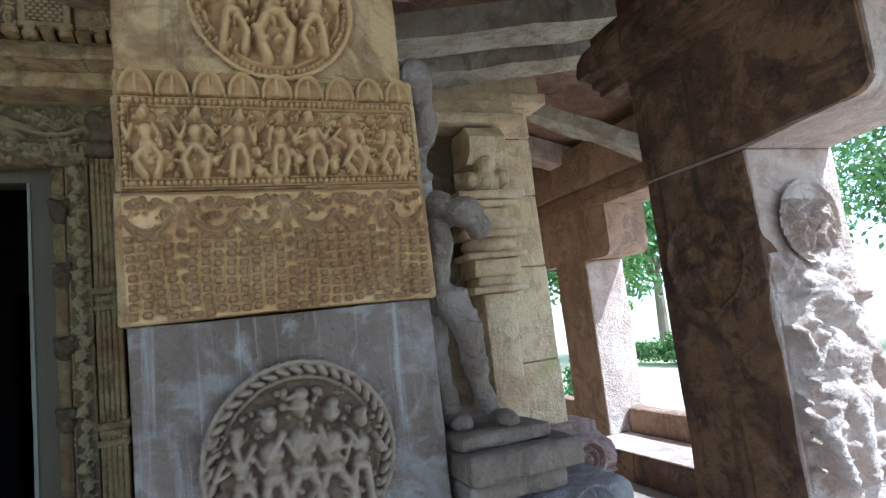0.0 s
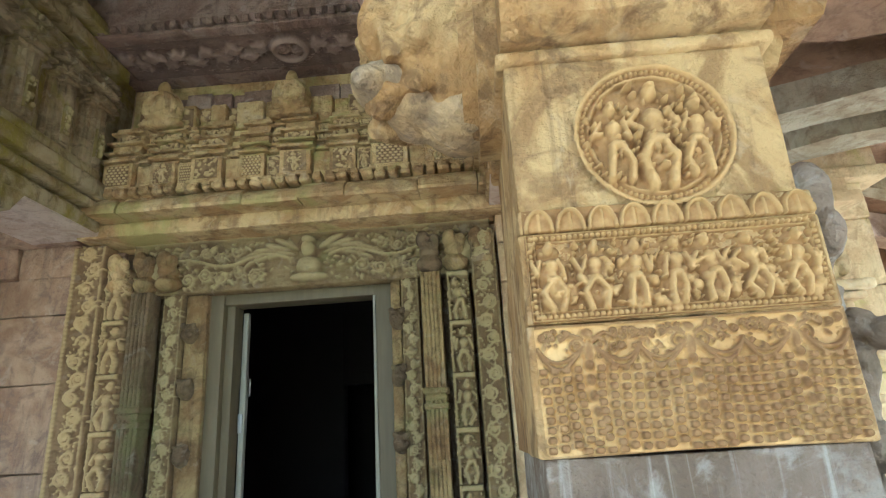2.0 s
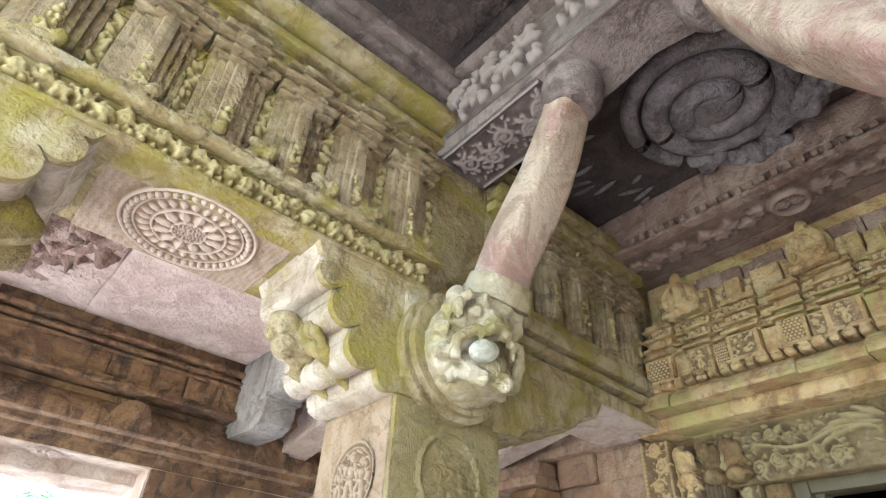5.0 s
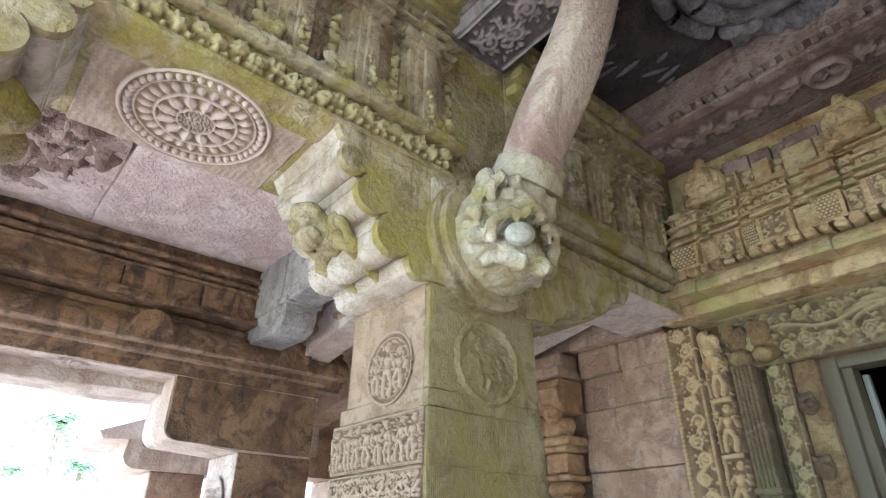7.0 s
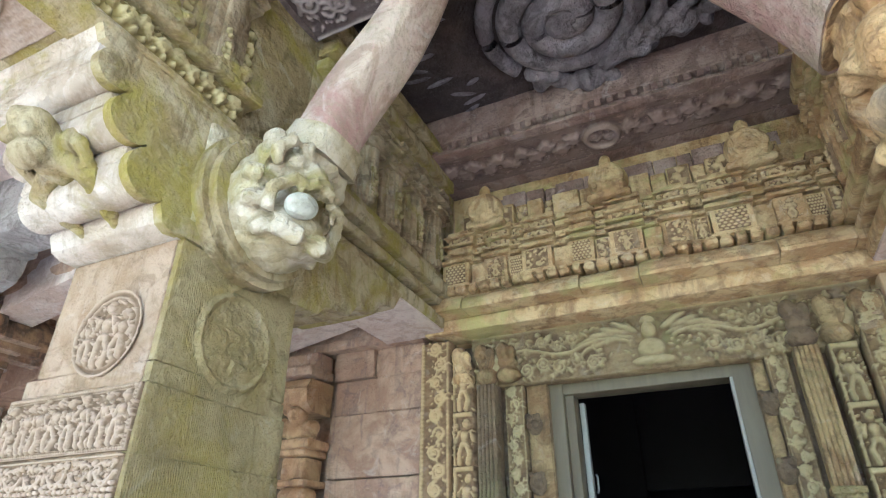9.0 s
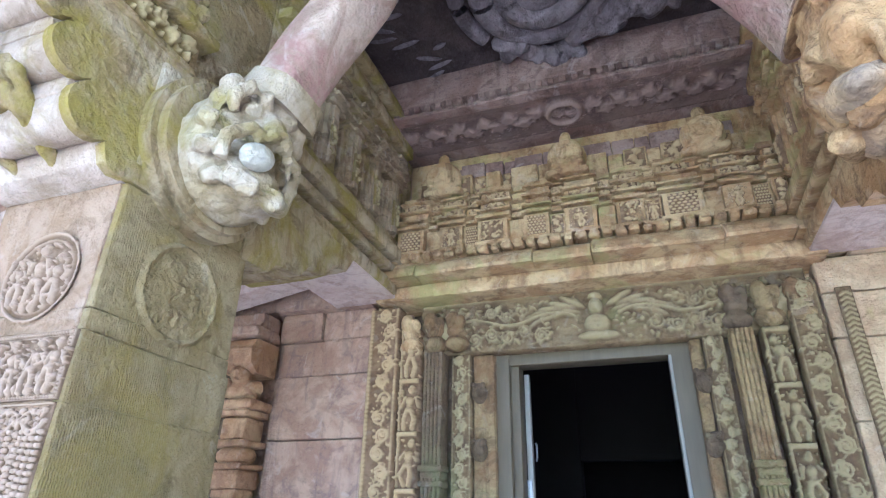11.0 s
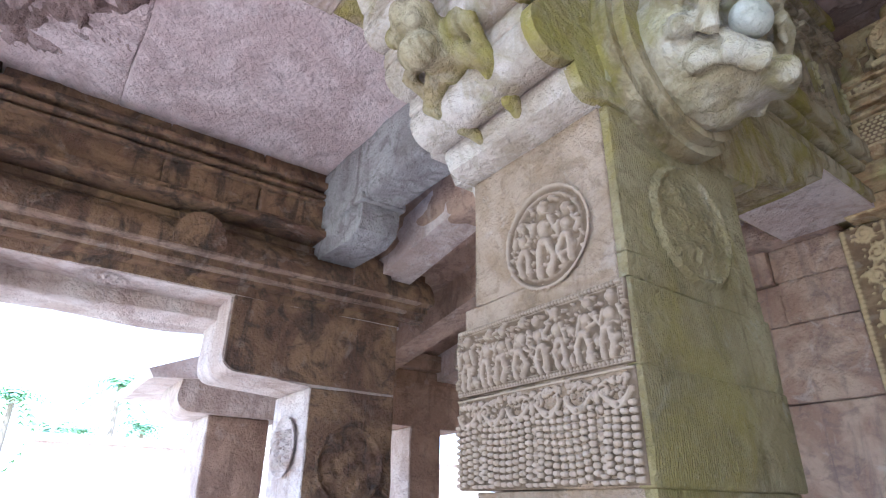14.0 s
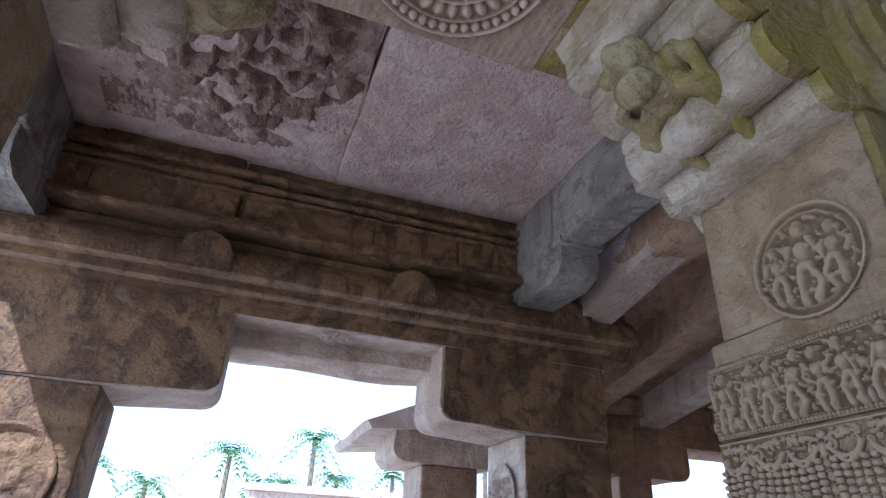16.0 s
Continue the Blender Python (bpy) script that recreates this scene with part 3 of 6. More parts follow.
# ---- door wall ----
for s, n in ((-1, "wall_west"), (1, "wall_east")):
    w = thing(n, (s * 2.5, 2.8, 0), "rose-tan sandstone ashlar wall beside the doorway" if s < 0 else "buff sandstone ashlar wall beside the doorway", "wall", kind="structure")
    wall_mat = pink_wall if s < 0 else buff_pier
    Mesher().block(s * 1.25, s * 3.58, 2.52, 2.9, 0, 4.7, step=0.4).make("wall_core", wall_mat, w)
    Mesher().block(s * 3.3, s * 3.58, 2.9, 9.8, 0, 4.7, step=0.6).make("wall_core", wall_mat, w)
    # ashlar blocks between the doorway and the niche, and beyond the niche
    for x0, x1, zs in ((1.5 if s < 0 else 1.3, 2.26, (0.62, 1.02, 1.45, 1.98, 2.42, 2.68, 2.9)), (3.46 if s < 0 else 3.27, 3.62, (0.62, 1.06, 1.72, 2.24, 2.66, 2.9))):
        for z0, z1 in zip(zs[:-1], zs[1:]):
            cut = x0 + (x1 - x0) * RNG.uniform(0.35, 0.65) if (z1 - z0 < 0.27 and x1 - x0 > 0.5) else None
            for a, b in (((x0, cut), (cut, x1)) if cut else ((x0, x1),)):
                Mesher().block(s * (a + 0.003), s * (b - 0.003), 2.385 + RNG.uniform(-0.02, 0.02), 2.56, z0 + 0.003, z1 - 0.003, r=0.012, step=0.09, amp=0.007).make("stone_block", wall_mat, w)
    Mesher().block(s * 1.5, s * 3.75, 2.3, 2.6, 2.9, 2.98, amp=0.01).block(s * 1.5, s * 3.72, 2.34, 2.6, 2.98, 3.14, amp=0.01).make("wall_cornice", wall_mat, w)
    base = [(2.14, 0), (2.14, 0.14), (2.22, 0.2), (2.22, 0.26), (2.12, 0.32), *arc(2.22, 0.42, 0.11, 230, 130, 8), (2.24, 0.53), (2.30, 0.56), (2.30, 0.62), (2.6, 0.62), (2.6, 0)]
    Mesher().prism(base, "x", s * 1.5, s * 3.78, amp=0.004).make("base_moulding", mauve, w)
    for bx in (2.35, 3.55):
        r = Relief(0.26, 0.26, 0.008).ring(0.13, 0.13, 0.11, 0.02, 0.02).ring(0.13, 0.13, 0.06, 0.015, 0.016).dome(0.13, 0.13, 0.03, 0.03, 0.02).worn()
        r.make("base_roundel", (s * bx - 0.13, 2.1, 0.3), (1, 0, 0), (0, 0, 1), mauve, w, where=disc_where(0.13, 0.13, 0.128))
    niche = thing("wall_niche", (s * 2.85, 2.4, 0.62), "carved stone niche with pot-capital pilasters", "niche")
    for px in (2.42, 3.3 if s < 0 else 3.13):
        mat = buff_pier if s > 0 else niche_stone
        wide = 1.45 if s > 0 else 1.0
        Mesher().block(s * (px - 0.11), s * (px + 0.11), 2.22, 2.42, 0.62, 1.55, amp=0.005).make("pilaster_shaft", mat, niche)
        m = Mesher()
        for z0, z1, e in ((1.55, 1.6, 0.14), (1.6, 1.66, 0.1), (1.66, 1.78, 0.12), (1.78, 1.82, 0.15), (1.92, 1.97, 0.16), (1.97, 2.12, 0.10), (2.12, 2.17, 0.14), (2.17, 2.23, 0.17)):
            m.block(s * (px - e * wide), s * (px + e * wide), 2.30 - e, 2.42, z0, z1, r=0.02, step=0.05, amp=0.006)
        m.make("pilaster_capital", mat, niche)
        Mesher().ball((s * px, 2.29, 1.87), (0.14 * wide, 0.13, 0.075)).make("pot", mat, niche)
        Mesher().ball((s * px, 2.26, 2.3), (0.13, 0.1, 0.09)).ball((s * (px + 0.13), 2.22, 2.33), (0.06, 0.06, 0.07)).ball((s * (px - 0.12), 2.22, 2.31), (0.05, 0.06, 0.06)).ball((s * px, 2.2, 2.42), (0.08, 0.08, 0.07)).make("leaf_bracket", mat, niche, fuse=0.014)
        curl = [(2.42, 2.42), (2.2, 2.42), (2.12, 2.48), (2.1, 2.58), (2.16, 2.66), (2.42, 2.66)]
        Mesher().prism(curl, "x", s * (px - 0.13), s * (px + 0.13), amp=0.008).make("curved_bracket", mat, niche)
    Mesher().block(s * 2.54, s * 3.0, 2.42, 2.5, 0.62, 2.7).make("niche_back", door_dark, niche)
    Mesher().block(s * 2.28, s * 3.44, 2.12, 2.42, 2.68, 2.76, r=0.02).block(s * 2.3, s * 3.42, 2.2, 2.42, 2.76, 2.88, r=0.02).make("niche_lintel", wall_mat, niche)

# ---- carved doorway ----
door = thing("door_1", (0, 2.6, 0), "carved stone doorway with banded jambs and an open grey wooden frame", "doorway", kind="structure")
g = np.random.default_rng(11)


def jamb_vine(x0, x1, y, z0, z1, mat, dent=False):
    w, h = x1 - x0, z1 - z0
    r = Relief(w, h, 0.0085)
    r.rect(0, w * 0.1, 0, h, 0.006).rect(w * 0.9, w, 0, h, 0.006)
    if dent:
        r.beads(w * 0.1, 0, w * 0.1, h, int(h / 0.028), 0.012, 0.012)
        r.vine(0, h, w * 0.28, w * 0.95, int(h / (w * 0.62)), 0.020, g, True)
    else:
        r.vine(0, h, w * 0.08, w * 0.92, int(h / (w * 0.8)), 0.020, g, True)
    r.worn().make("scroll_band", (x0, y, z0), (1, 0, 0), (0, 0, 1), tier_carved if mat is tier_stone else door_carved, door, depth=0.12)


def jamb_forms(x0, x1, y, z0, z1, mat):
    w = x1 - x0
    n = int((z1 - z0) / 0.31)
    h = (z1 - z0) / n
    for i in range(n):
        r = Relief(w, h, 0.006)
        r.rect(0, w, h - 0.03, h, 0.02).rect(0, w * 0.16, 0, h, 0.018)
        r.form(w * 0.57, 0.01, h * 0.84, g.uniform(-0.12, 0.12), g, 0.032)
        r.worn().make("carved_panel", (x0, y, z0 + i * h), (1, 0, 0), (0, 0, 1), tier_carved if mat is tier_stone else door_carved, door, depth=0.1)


def jamb_fluted(x0, x1, y, z0, z1, mat):
    w = x1 - x0
    m = Mesher()
    for zz in (z0 + 0.0, z0 + 0.62 * (z1 - z0), z0 + 0.30 * (z1 - z0)):
        for k, e in ((0, 0.012), (0.05, 0.004), (0.09, 0.014)):
            m.block(x0 - e, x1 + e, y - 0.09 - e, y + 0.05, zz + k, zz + k + 0.035, r=0.008, step=0.08)
    m.make("pilaster_ring", mat, door)
    prof = []
    for i in range(5):
        cx = x0 + w * (i + 0.5) / 5
        prof += [(a, b) for a, b in arc(cx, y - 0.075, w / 10, 180, 360, 5)]
    V, F = [], []
    prof = [(x0, y + 0.05)] + prof + [(x1, y + 0.05)]
    n = len(prof)
    for z in (z0, z1):
        V += [(a, b, z) for a, b in prof]
    F = [(j, j + 1, n + j + 1, n + j) for j in range(n - 1)]
    Mesher().add(V, F).make("fluted_pilaster", mat, door, smooth=False)


TOPJ = 2.52
jamb_vine(-1.50, -1.28, 2.36, 0.3, 2.86, tier_stone, True)
jamb_forms(-1.27, -1.13, 2.42, 0.3, TOPJ + 0.18, tier_stone)
jamb_fluted(-1.09, -0.96, 2.46, 0.3, TOPJ, door_dark)
jamb_vine(-0.93, -0.80, 2.5, 0.3, TOPJ, door_stone)
jamb_vine(0.66, 0.775, 2.5, 0.3, TOPJ, door_dark)
jamb_fluted(0.80, 0.925, 2.46, 0.3, TOPJ, door_stone)
jamb_forms(0.965, 1.105, 2.42, 0.3, TOPJ, door_dark)
jamb_vine(1.13, 1.285, 2.38, 0.3, 2.78, door_stone)
r = Relief(0.075, 2.4, 0.0075)
for i in range(80):
    z = 0.02 + 2.36 * i / 80
    r.path([(0.012, z), (0.038, z + 0.02), (0.066, z)], 0.007, 0.006)
r.worn().make("chevron_band", (1.37, 2.352, 0.3), (1, 0, 0), (0, 0, 1), door_carved, door)
Mesher().block(-1.5, -0.64, 2.57, 2.9, 0, 2.9).block(0.58, 1.3, 2.57, 2.9, 0, 2.9).make("jamb_core", door_dark, door)
Mesher().block(-1.5, -0.64, 2.25, 2.6, 0, 0.3, r=0.03).block(0.58, 1.3, 2.25, 2.6, 0, 0.3, r=0.03).make("jamb_base", door_dark, door)
for x0, x1 in ((-0.79, -0.645), (0.585, 0.65)):
    Mesher().block(x0, x1, 2.53, 2.6, 0.3, TOPJ, step=0.1).make("plain_band", door_stone, door)
    for z in (2.26, 1.9, 1.5, 1.12):
        cx = x0 + 0.045
        Mesher().ball((cx, 2.52, z), (0.055, 0.06, 0.07)).ball((cx + 0.02, 2.48, z - 0.01), (0.03, 0.035, 0.03)).ball((cx - 0.035, 2.49, z + 0.05), (0.02, 0.02, 0.02)).ball((cx + 0.035, 2.49, z + 0.05), (0.02, 0.02, 0.02)).make("carved_knob", door_dark, door, fuse=0.009)
frame_ob = Mesher().block(-0.645, -0.555, 2.58, 2.76, 0, 2.55, r=0.006).block(-0.56, -0.50, 2.64, 2.78, 0, 2.5, r=0.006).block(0.46, 0.585, 2.6, 2.76, 0, 2.55, r=0.006).make("wooden_frame", grey_wood, door, "grey-green weathered wooden door frame")
Mesher().block(-0.66, 0.6, 2.6, 2.76, 2.45, 2.56, r=0.006).make("frame_head", grey_wood, door)
Mesher().block(0.455, 0.475, 2.585, 2.77, 0, 2.45, r=0.004).make("pale_edge", pale_wood, door)
Mesher().block(-0.498, -0.462, 2.78, 2.83, 0.02, 2.43, r=0.004).make("door_edge", pale_wood, door)
Mesher().block(-0.50, -0.47, 2.765, 2.785, 1.62, 1.74, r=0.003).block(-0.50, -0.47, 2.765, 2.785, 0.6, 0.72, r=0.003).make("hinge", iron, door, "dull iron hinge")
Mesher().tube([(-0.44, 2.8, 1.86), (-0.43, 2.78, 1.88), (-0.43, 2.78, 1.95), (-0.44, 2.8, 1.97)], [0.006] * 4, 8).make("latch", iron, door)

# lintel with its winged central form
r = Relief(2.42, 0.37, 0.007)
for sx in (-1, 1):
    c = 1.21
    for i in range(5):
        r.dome(c + sx * (0.15 + 0.065 * i), 0.285 - 0.018 * i, 0.10, 0.024, 0.028 - 0.003 * i, sx * (28 - 12 * i))
        r.dome(c + sx * (0.17 + 0.05 * i), 0.225 - 0.012 * i, 0.08, 0.018, 0.020, sx * (10 - 9 * i))
    r.vine(min(c + sx * 0.30, c + sx * 0.98), max(c + sx * 0.30, c + sx * 0.98), 0.02, 0.17, 5, 0.020, g)
    r.vine(min(c + sx * 0.44, c + sx * 0.95), max(c + sx * 0.44, c + sx * 0.95), 0.17, 0.31, 4, 0.016, g)
    r.path([(c + sx * (0.14 + 0.8 * u), 0.19 + 0.03 * math.sin(9 * u)) for u in np.linspace(0, 1, 24)], 0.010, 0.026)
    for i in range(120):
        r.dome(c + sx * g.uniform(0.10, 1.17), g.uniform(0.015, 0.33), g.uniform(0.008, 0.032), g.uniform(0.006, 0.016), g.uniform(0.008, 0.026), g.uniform(-70, 70))
    r.dome(c + sx * 1.02, 0.15, 0.08, 0.10, 0.035).spiral(c + sx * 1.10, 0.19, 0.07, 1.6, 0.013, 0.036, 0.0, sx)
r.dome(1.21, 0.235, 0.048, 0.060, 0.05).dome(1.21, 0.30, 0.05, 0.026, 0.045).dome(1.21, 0.12, 0.085, 0.075, 0.035).dome(1.21, 0.05, 0.13, 0.035, 0.03)
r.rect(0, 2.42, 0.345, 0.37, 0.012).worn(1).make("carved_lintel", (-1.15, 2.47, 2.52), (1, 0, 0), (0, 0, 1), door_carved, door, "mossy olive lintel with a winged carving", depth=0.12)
for cx, mat in ((-1.02, door_stone), (-0.87, door_stone), (0.86, door_dark), (1.03, door_stone), (-1.2, tier_stone), (1.2, door_stone)):
    Mesher().ball((cx, 2.42, 2.58), (0.085, 0.08, 0.06)).ball((cx, 2.42, 2.66), (0.07, 0.07, 0.04)).ball((cx - 0.03, 2.4, 2.74), (0.05, 0.06, 0.07)).ball((cx + 0.04, 2.38, 2.72), (0.035, 0.04, 0.05)).make("bell_capital", mat, door, fuse=0.012)

# ---- stepped courses above the doorway ----
tiers = thing("door_superstructure", (0, 2.4, 2.86), "buff sandstone miniature storeys with arched gables over the doorway", "carved frieze")
Mesher().block(-1.3, 1.36, 2.5, 2.9, 2.86, 4.7, step=0.3).make("tier_core", tier_stone, tiers)
Mesher().block(-1.42, 1.36, 2.24, 2.6, 2.87, 2.965, r=0.01, step=0.1).make("fascia", tier_stone, tiers)


def tier_row(name, z0, z1, y, widths, x0, x1, jut, mat=tier_stone, roof=False, carve=0.0):
    x, i = x0, 0
    while x < x1 - 0.03:
        w = min(widths[i % len(widths)] * g.uniform(0.85, 1.15), x1 - x)
        d = y - jut[i % len(jut)] + g.uniform(-0.005, 0.005)
        h = g.uniform(-0.012, 0.008)
        m = Mesher()
        if roof:
            prof = [(y + 0.2, z0), (d, z0), (d - 0.005, z0 + 0.02), *arc(d + 0.09, z0 + 0.02, 0.09, 175, 100, 6), (d + 0.09, z1 + h), (y + 0.2, z1 + h)]
            m.prism(prof, "x", x + 0.003, x + w - 0.003, 0.04, 0.004)
        else:
            m.block(x + 0.003, x + w - 0.003, d, y + 0.2, z0, z1 + h, r=0.010, step=0.05, amp=0.004)
        m.make(name, mat, tiers)
        if carve and g.random() < carve and w > 0.06:
            hh, ww = (z1 - z0) * 0.8, w * 0.82
            r = Relief(ww, hh, 0.008)
            kind = (2, 2, 1, 2, 0)[int(g.integers(5))]
            if kind == 0:
                for a in range(4):
                    for b in range(5):
                        r.dome(ww * (a + 0.5) / 4, hh * (b + 0.5) / 5, ww * 0.09, hh * 0.075, 0.012, 45)
            elif kind == 1:
                r.form(ww / 2, 0.005, hh * 0.95, g.uniform(-0.1, 0.1), g, 0.022)
            else:
                r.vine(0, hh, 0, ww, 3, 0.014, g, True)
            r.worn().make("carved_panel", (x + w * 0.09, d - 0.001, z0 + (z1 - z0) * 0.08), (1, 0, 0), (0, 0, 1), tier_carved, tiers)
        x += w
        i += 1


tier_row("eave_block", 2.965, 3.10, 2.2, (0.36, 0.3, 0.44), -1.4, 1.34, (0.13, 0.11), roof=True)
for i in range(32):
    x = -1.28 + 2.56 * (i + 0.5) / 32
    w = 0.036 if i % 3 else 0.028
    Mesher().block(x - w, x + w, 2.10 + 0.018 * (i % 2), 2.4, 3.098, 3.140, r=0.017, step=0.03, amp=0.006).block(x - 0.026, x + 0.026, 2.12, 2.4, 3.135, 3.16, r=0.006).make("bell_block", tier_stone, tiers)
x, bay = -1.24, 0
while x < 1.2:
    w = (0.22, 0.115, 0.17, 0.105)[bay % 4] * g.uniform(0.92, 1.08)
    w = min(w, 1.24 - x)
    jut = (0.055, 0.0, 0.04, 0.008)[bay % 4]
    z = 3.158
    for h, out, round_top in ((0.022, 0.015, False), (0.165, 0.0, False), (0.018, 0.012, False), (0.042, 0.06, True), (0.026, 0.005, False), (0.034, 0.05, True), (0.048, 0.0, False), (0.036, 0.055, True), (0.055, 0.0, False), (0.034, 0.045, True), (0.032, 0.01, False)):
        y = 2.205 + (z - 3.158) * 0.27 - jut - out + g.uniform(-0.004, 0.004)
        e = min(out, 0.02) if jut > 0.03 else 0.0
        xa, xb = x - e + 0.002, x + w + e - 0.002
        m = Mesher()
        if round_top:
            m.prism([(2.5, z), (y, z), (y - 0.003, z + 0.3 * h), (y + 0.02, z + 0.75 * h), (y + 0.05, z + h), (2.5, z + h)], "x", xa, xb, 0.05, 0.004)
        else:
            m.block(xa, xb, y, 2.5, z, z + h, r=0.005, step=0.06, amp=0.004)
        m.make("eave_course" if round_top else "course_block", tier_stone, tiers)
        if (h > 0.1 and bay % 4 != 1) or (h > 0.044 and h < 0.1 and g.random() < 0.7):
            ww, hh = w * 0.72, h * 0.84
            r = Relief(ww, hh, 0.005)
            kind = 1 if h < 0.1 else bay % 3
            if kind == 0:
                for a in range(5):
                    for b in range(7):
                        r.dome(ww * (a + 0.25 + 0.5 * (b % 2)) / 5, hh * (b + 0.5) / 7, ww * 0.085, hh * 0.06, 0.006)
            elif kind == 2:
                r.form(ww / 2, 0.004, hh * 0.95, g.uniform(-0.1, 0.1), g, 0.010)
            else:
                for _ in range(26):
                    r.dome(g.uniform(0.01, ww - 0.01), g.uniform(0.005, hh), g.uniform(0.006, 0.022), g.uniform(0.005, 0.014), g.uniform(0.004, 0.010), g.uniform(-80, 80))
            r.worn().make("carved_panel", (x + w * 0.14, y - 0.001, z + h * 0.08), (1, 0, 0), (0, 0, 1), tier_carved, tiers)
        z += h + 0.001
    x += w
    bay += 1
tier_row("crest_block", 3.675, 3.86, 2.42, (0.14, 0.09, 0.2, 0.1), -1.16, 1.12, (0.07, 0.03, 0.085, 0.045), mat=tier_stone, carve=0.5)
tier_row("crest_top", 3.86, 3.99, 2.46, (0.16, 0.1, 0.22), -1.1, 1.08, (0.05, 0.02, 0.06), mat=mauve)
for gx_ in (-0.93, -0.02, 0.86):
    gab = Mesher()
    gab.ball((gx_, 2.27, 3.80), (0.14, 0.09, 0.145)).ball((gx_, 2.26, 3.955), (0.045, 0.05, 0.065)).block(gx_ - 0.15, gx_ + 0.15, 2.21, 2.42, 3.655, 3.70, r=0.015, step=0.05)
    gab.tube([(gx_ + 0.105 * math.cos(a), 2.205, 3.79 + 0.11 * math.sin(a)) for a in np.linspace(-0.6, 3.74, 16)], [0.02] * 16, 8)
    gab.ball((gx_, 2.200, 3.80), (0.03, 0.03, 0.045)).ball((gx_, 2.205, 3.74), (0.045, 0.03, 0.03)).ball((gx_, 2.200, 3.86), (0.018, 0.02, 0.02))
    gab.make("arched_gable", tier_stone, tiers, "horseshoe gable with a worn carving", fuse=0.010)

# frieze beam between the gables and the sanctum-side ceiling panel
fb = thing("carved_frieze_beam", (0, 2.1, 4.12), "mauve stone beam with a carved scroll soffit and dentils", "beam")
Mesher().block(-1.3, 1.3, 1.92, 2.6, 4.13, 4.46, step=0.2).block(-1.3, 1.3, 1.86, 2.0, 4.19, 4.46, step=0.2).make("beam_core", mauve, fb)
r = Relief(2.4, 0.40, 0.01).vine(0.0, 1.05, 0.06, 0.36, 9, 0.014, g).vine(1.35, 2.4, 0.06, 0.36, 9, 0.014, g)
r.ring(1.2, 0.21, 0.11, 0.02, 0.02).vine(1.1, 1.3, 0.12, 0.3, 2, 0.016, g)
r.worn().make("scroll_soffit", (-1.2, 2.36, 4.128), (1, 0, 0), (0, -1, 0), mauve_carved, fb)
for i in range(30):
    Mesher().block(-1.18 + i * 0.08, -1.18 + i * 0.08 + 0.042, 1.845, 1.93, 4.135, 4.185, r=0.006, step=0.1).make("dentil", mauve, fb)
Mesher().block(-1.25, 1.25, 1.85, 1.95, 4.19, 4.215, r=0.006).block(-1.25, 1.25, 1.86, 1.95, 4.105, 4.132, r=0.006).make("fillet", mauve, fb)

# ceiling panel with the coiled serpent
slab("ceiling_panel_1", dark_ceiling, -1.4, 1.4, 0.5, 2.1, 4.46, 4.6, step=0.1, amp=0.02, label="very dark ceiling panel")
coil = thing("coiled_serpent_carving", (0, 1.38, 4.46), "violet-grey stone relief of a coiled serpent on the dark ceiling", "ceiling carving")
pts, rad = [], []
for i in range(150):
    t = i / 149
    a = 0.9 - 6.283 * 2.75 * t
    rr = 0.085 + 0.44 * t
    pts.append((-0.01 + rr * math.cos(a), 1.29 + rr * math.sin(a), 4.40 + 0.04 * t))
    rad.append(0.075 + 0.022 * math.sin(3.1416 * min(1, t * 1.1)) - 0.02 * t)
Mesher().tube(pts, rad, 12).make("coil", coil_stone, coil)
Mesher().ball((-0.01, 1.29, 4.42), (0.19, 0.19, 0.085)).make("coil_centre", coil_stone, coil)
m = Mesher()
for i in range(26):
    a = g.uniform(0, 1)
    m.ball((-0.28 + 1.05 * a + g.uniform(-0.06, 0.06), 1.70 + 0.10 * math.sin(a * 5) + g.uniform(-0.08, 0.10), 4.40 + g.uniform(-0.05, 0.03)), tuple(g.uniform(0.04, 0.10, 3)))
for a in (0.35, 0.52, 0.70):
    m.tube([(0.12, 1.76, 4.38), (a * 0.7, 1.60, 4.36), (a, 1.45, 4.38), (a + 0.06, 1.15, 4.42)], [0.05, 0.055, 0.05, 0.03], 10)
m.make("hood_and_body", coil_stone, coil, fuse=0.016)
for i in range(14):
    y = 0.75 + 0.085 * i
    m = Mesher().ball((-0.95 + g.uniform(-0.2, 0.25), y, 4.455), (g.uniform(0.05, 0.12), 0.02, 0.015), 8, 6, (0, 0, g.uniform(-30, 30)))
    m.make("ripple_carving", coil_stone, coil)

# cross beam that the braces carry, and the front ceiling panel
cb = thing("cross_beam", (0, 0.4, 3.98), "carved grey-rose stone beam across the porch aisle", "beam")
under = [(-1.3, 4.6), (-1.3, 4.06), (-0.85, 4.08), (-0.5, 4.10), (-0.25, 4.14), (0.0, 4.19), (0.2, 4.16), (0.45, 4.10), (0.85, 4.08), (1.3, 4.06), (1.3, 4.6)]
Mesher().prism(under, "y", 0.17, 0.57, 0.05, 0.014).make("beam_core", grey_violet, cb)
r = Relief(2.4, 0.42, 0.011)
r.vine(0.05, 0.75, 0.05, 0.38, 4, 0.03, g).vine(1.65, 2.35, 0.05, 0.38, 4, 0.03, g)
for i in range(60):
    r.dome(g.uniform(0.1, 2.3), g.uniform(0.03, 0.40), g.uniform(0.02, 0.05), g.uniform(0.02, 0.04), 0.025, g.uniform(0, 90))
r.worn().make("carved_face", (-1.2, 0.160, 4.17), (1, 0, 0), (0, 0, 1), violet_carved, cb)
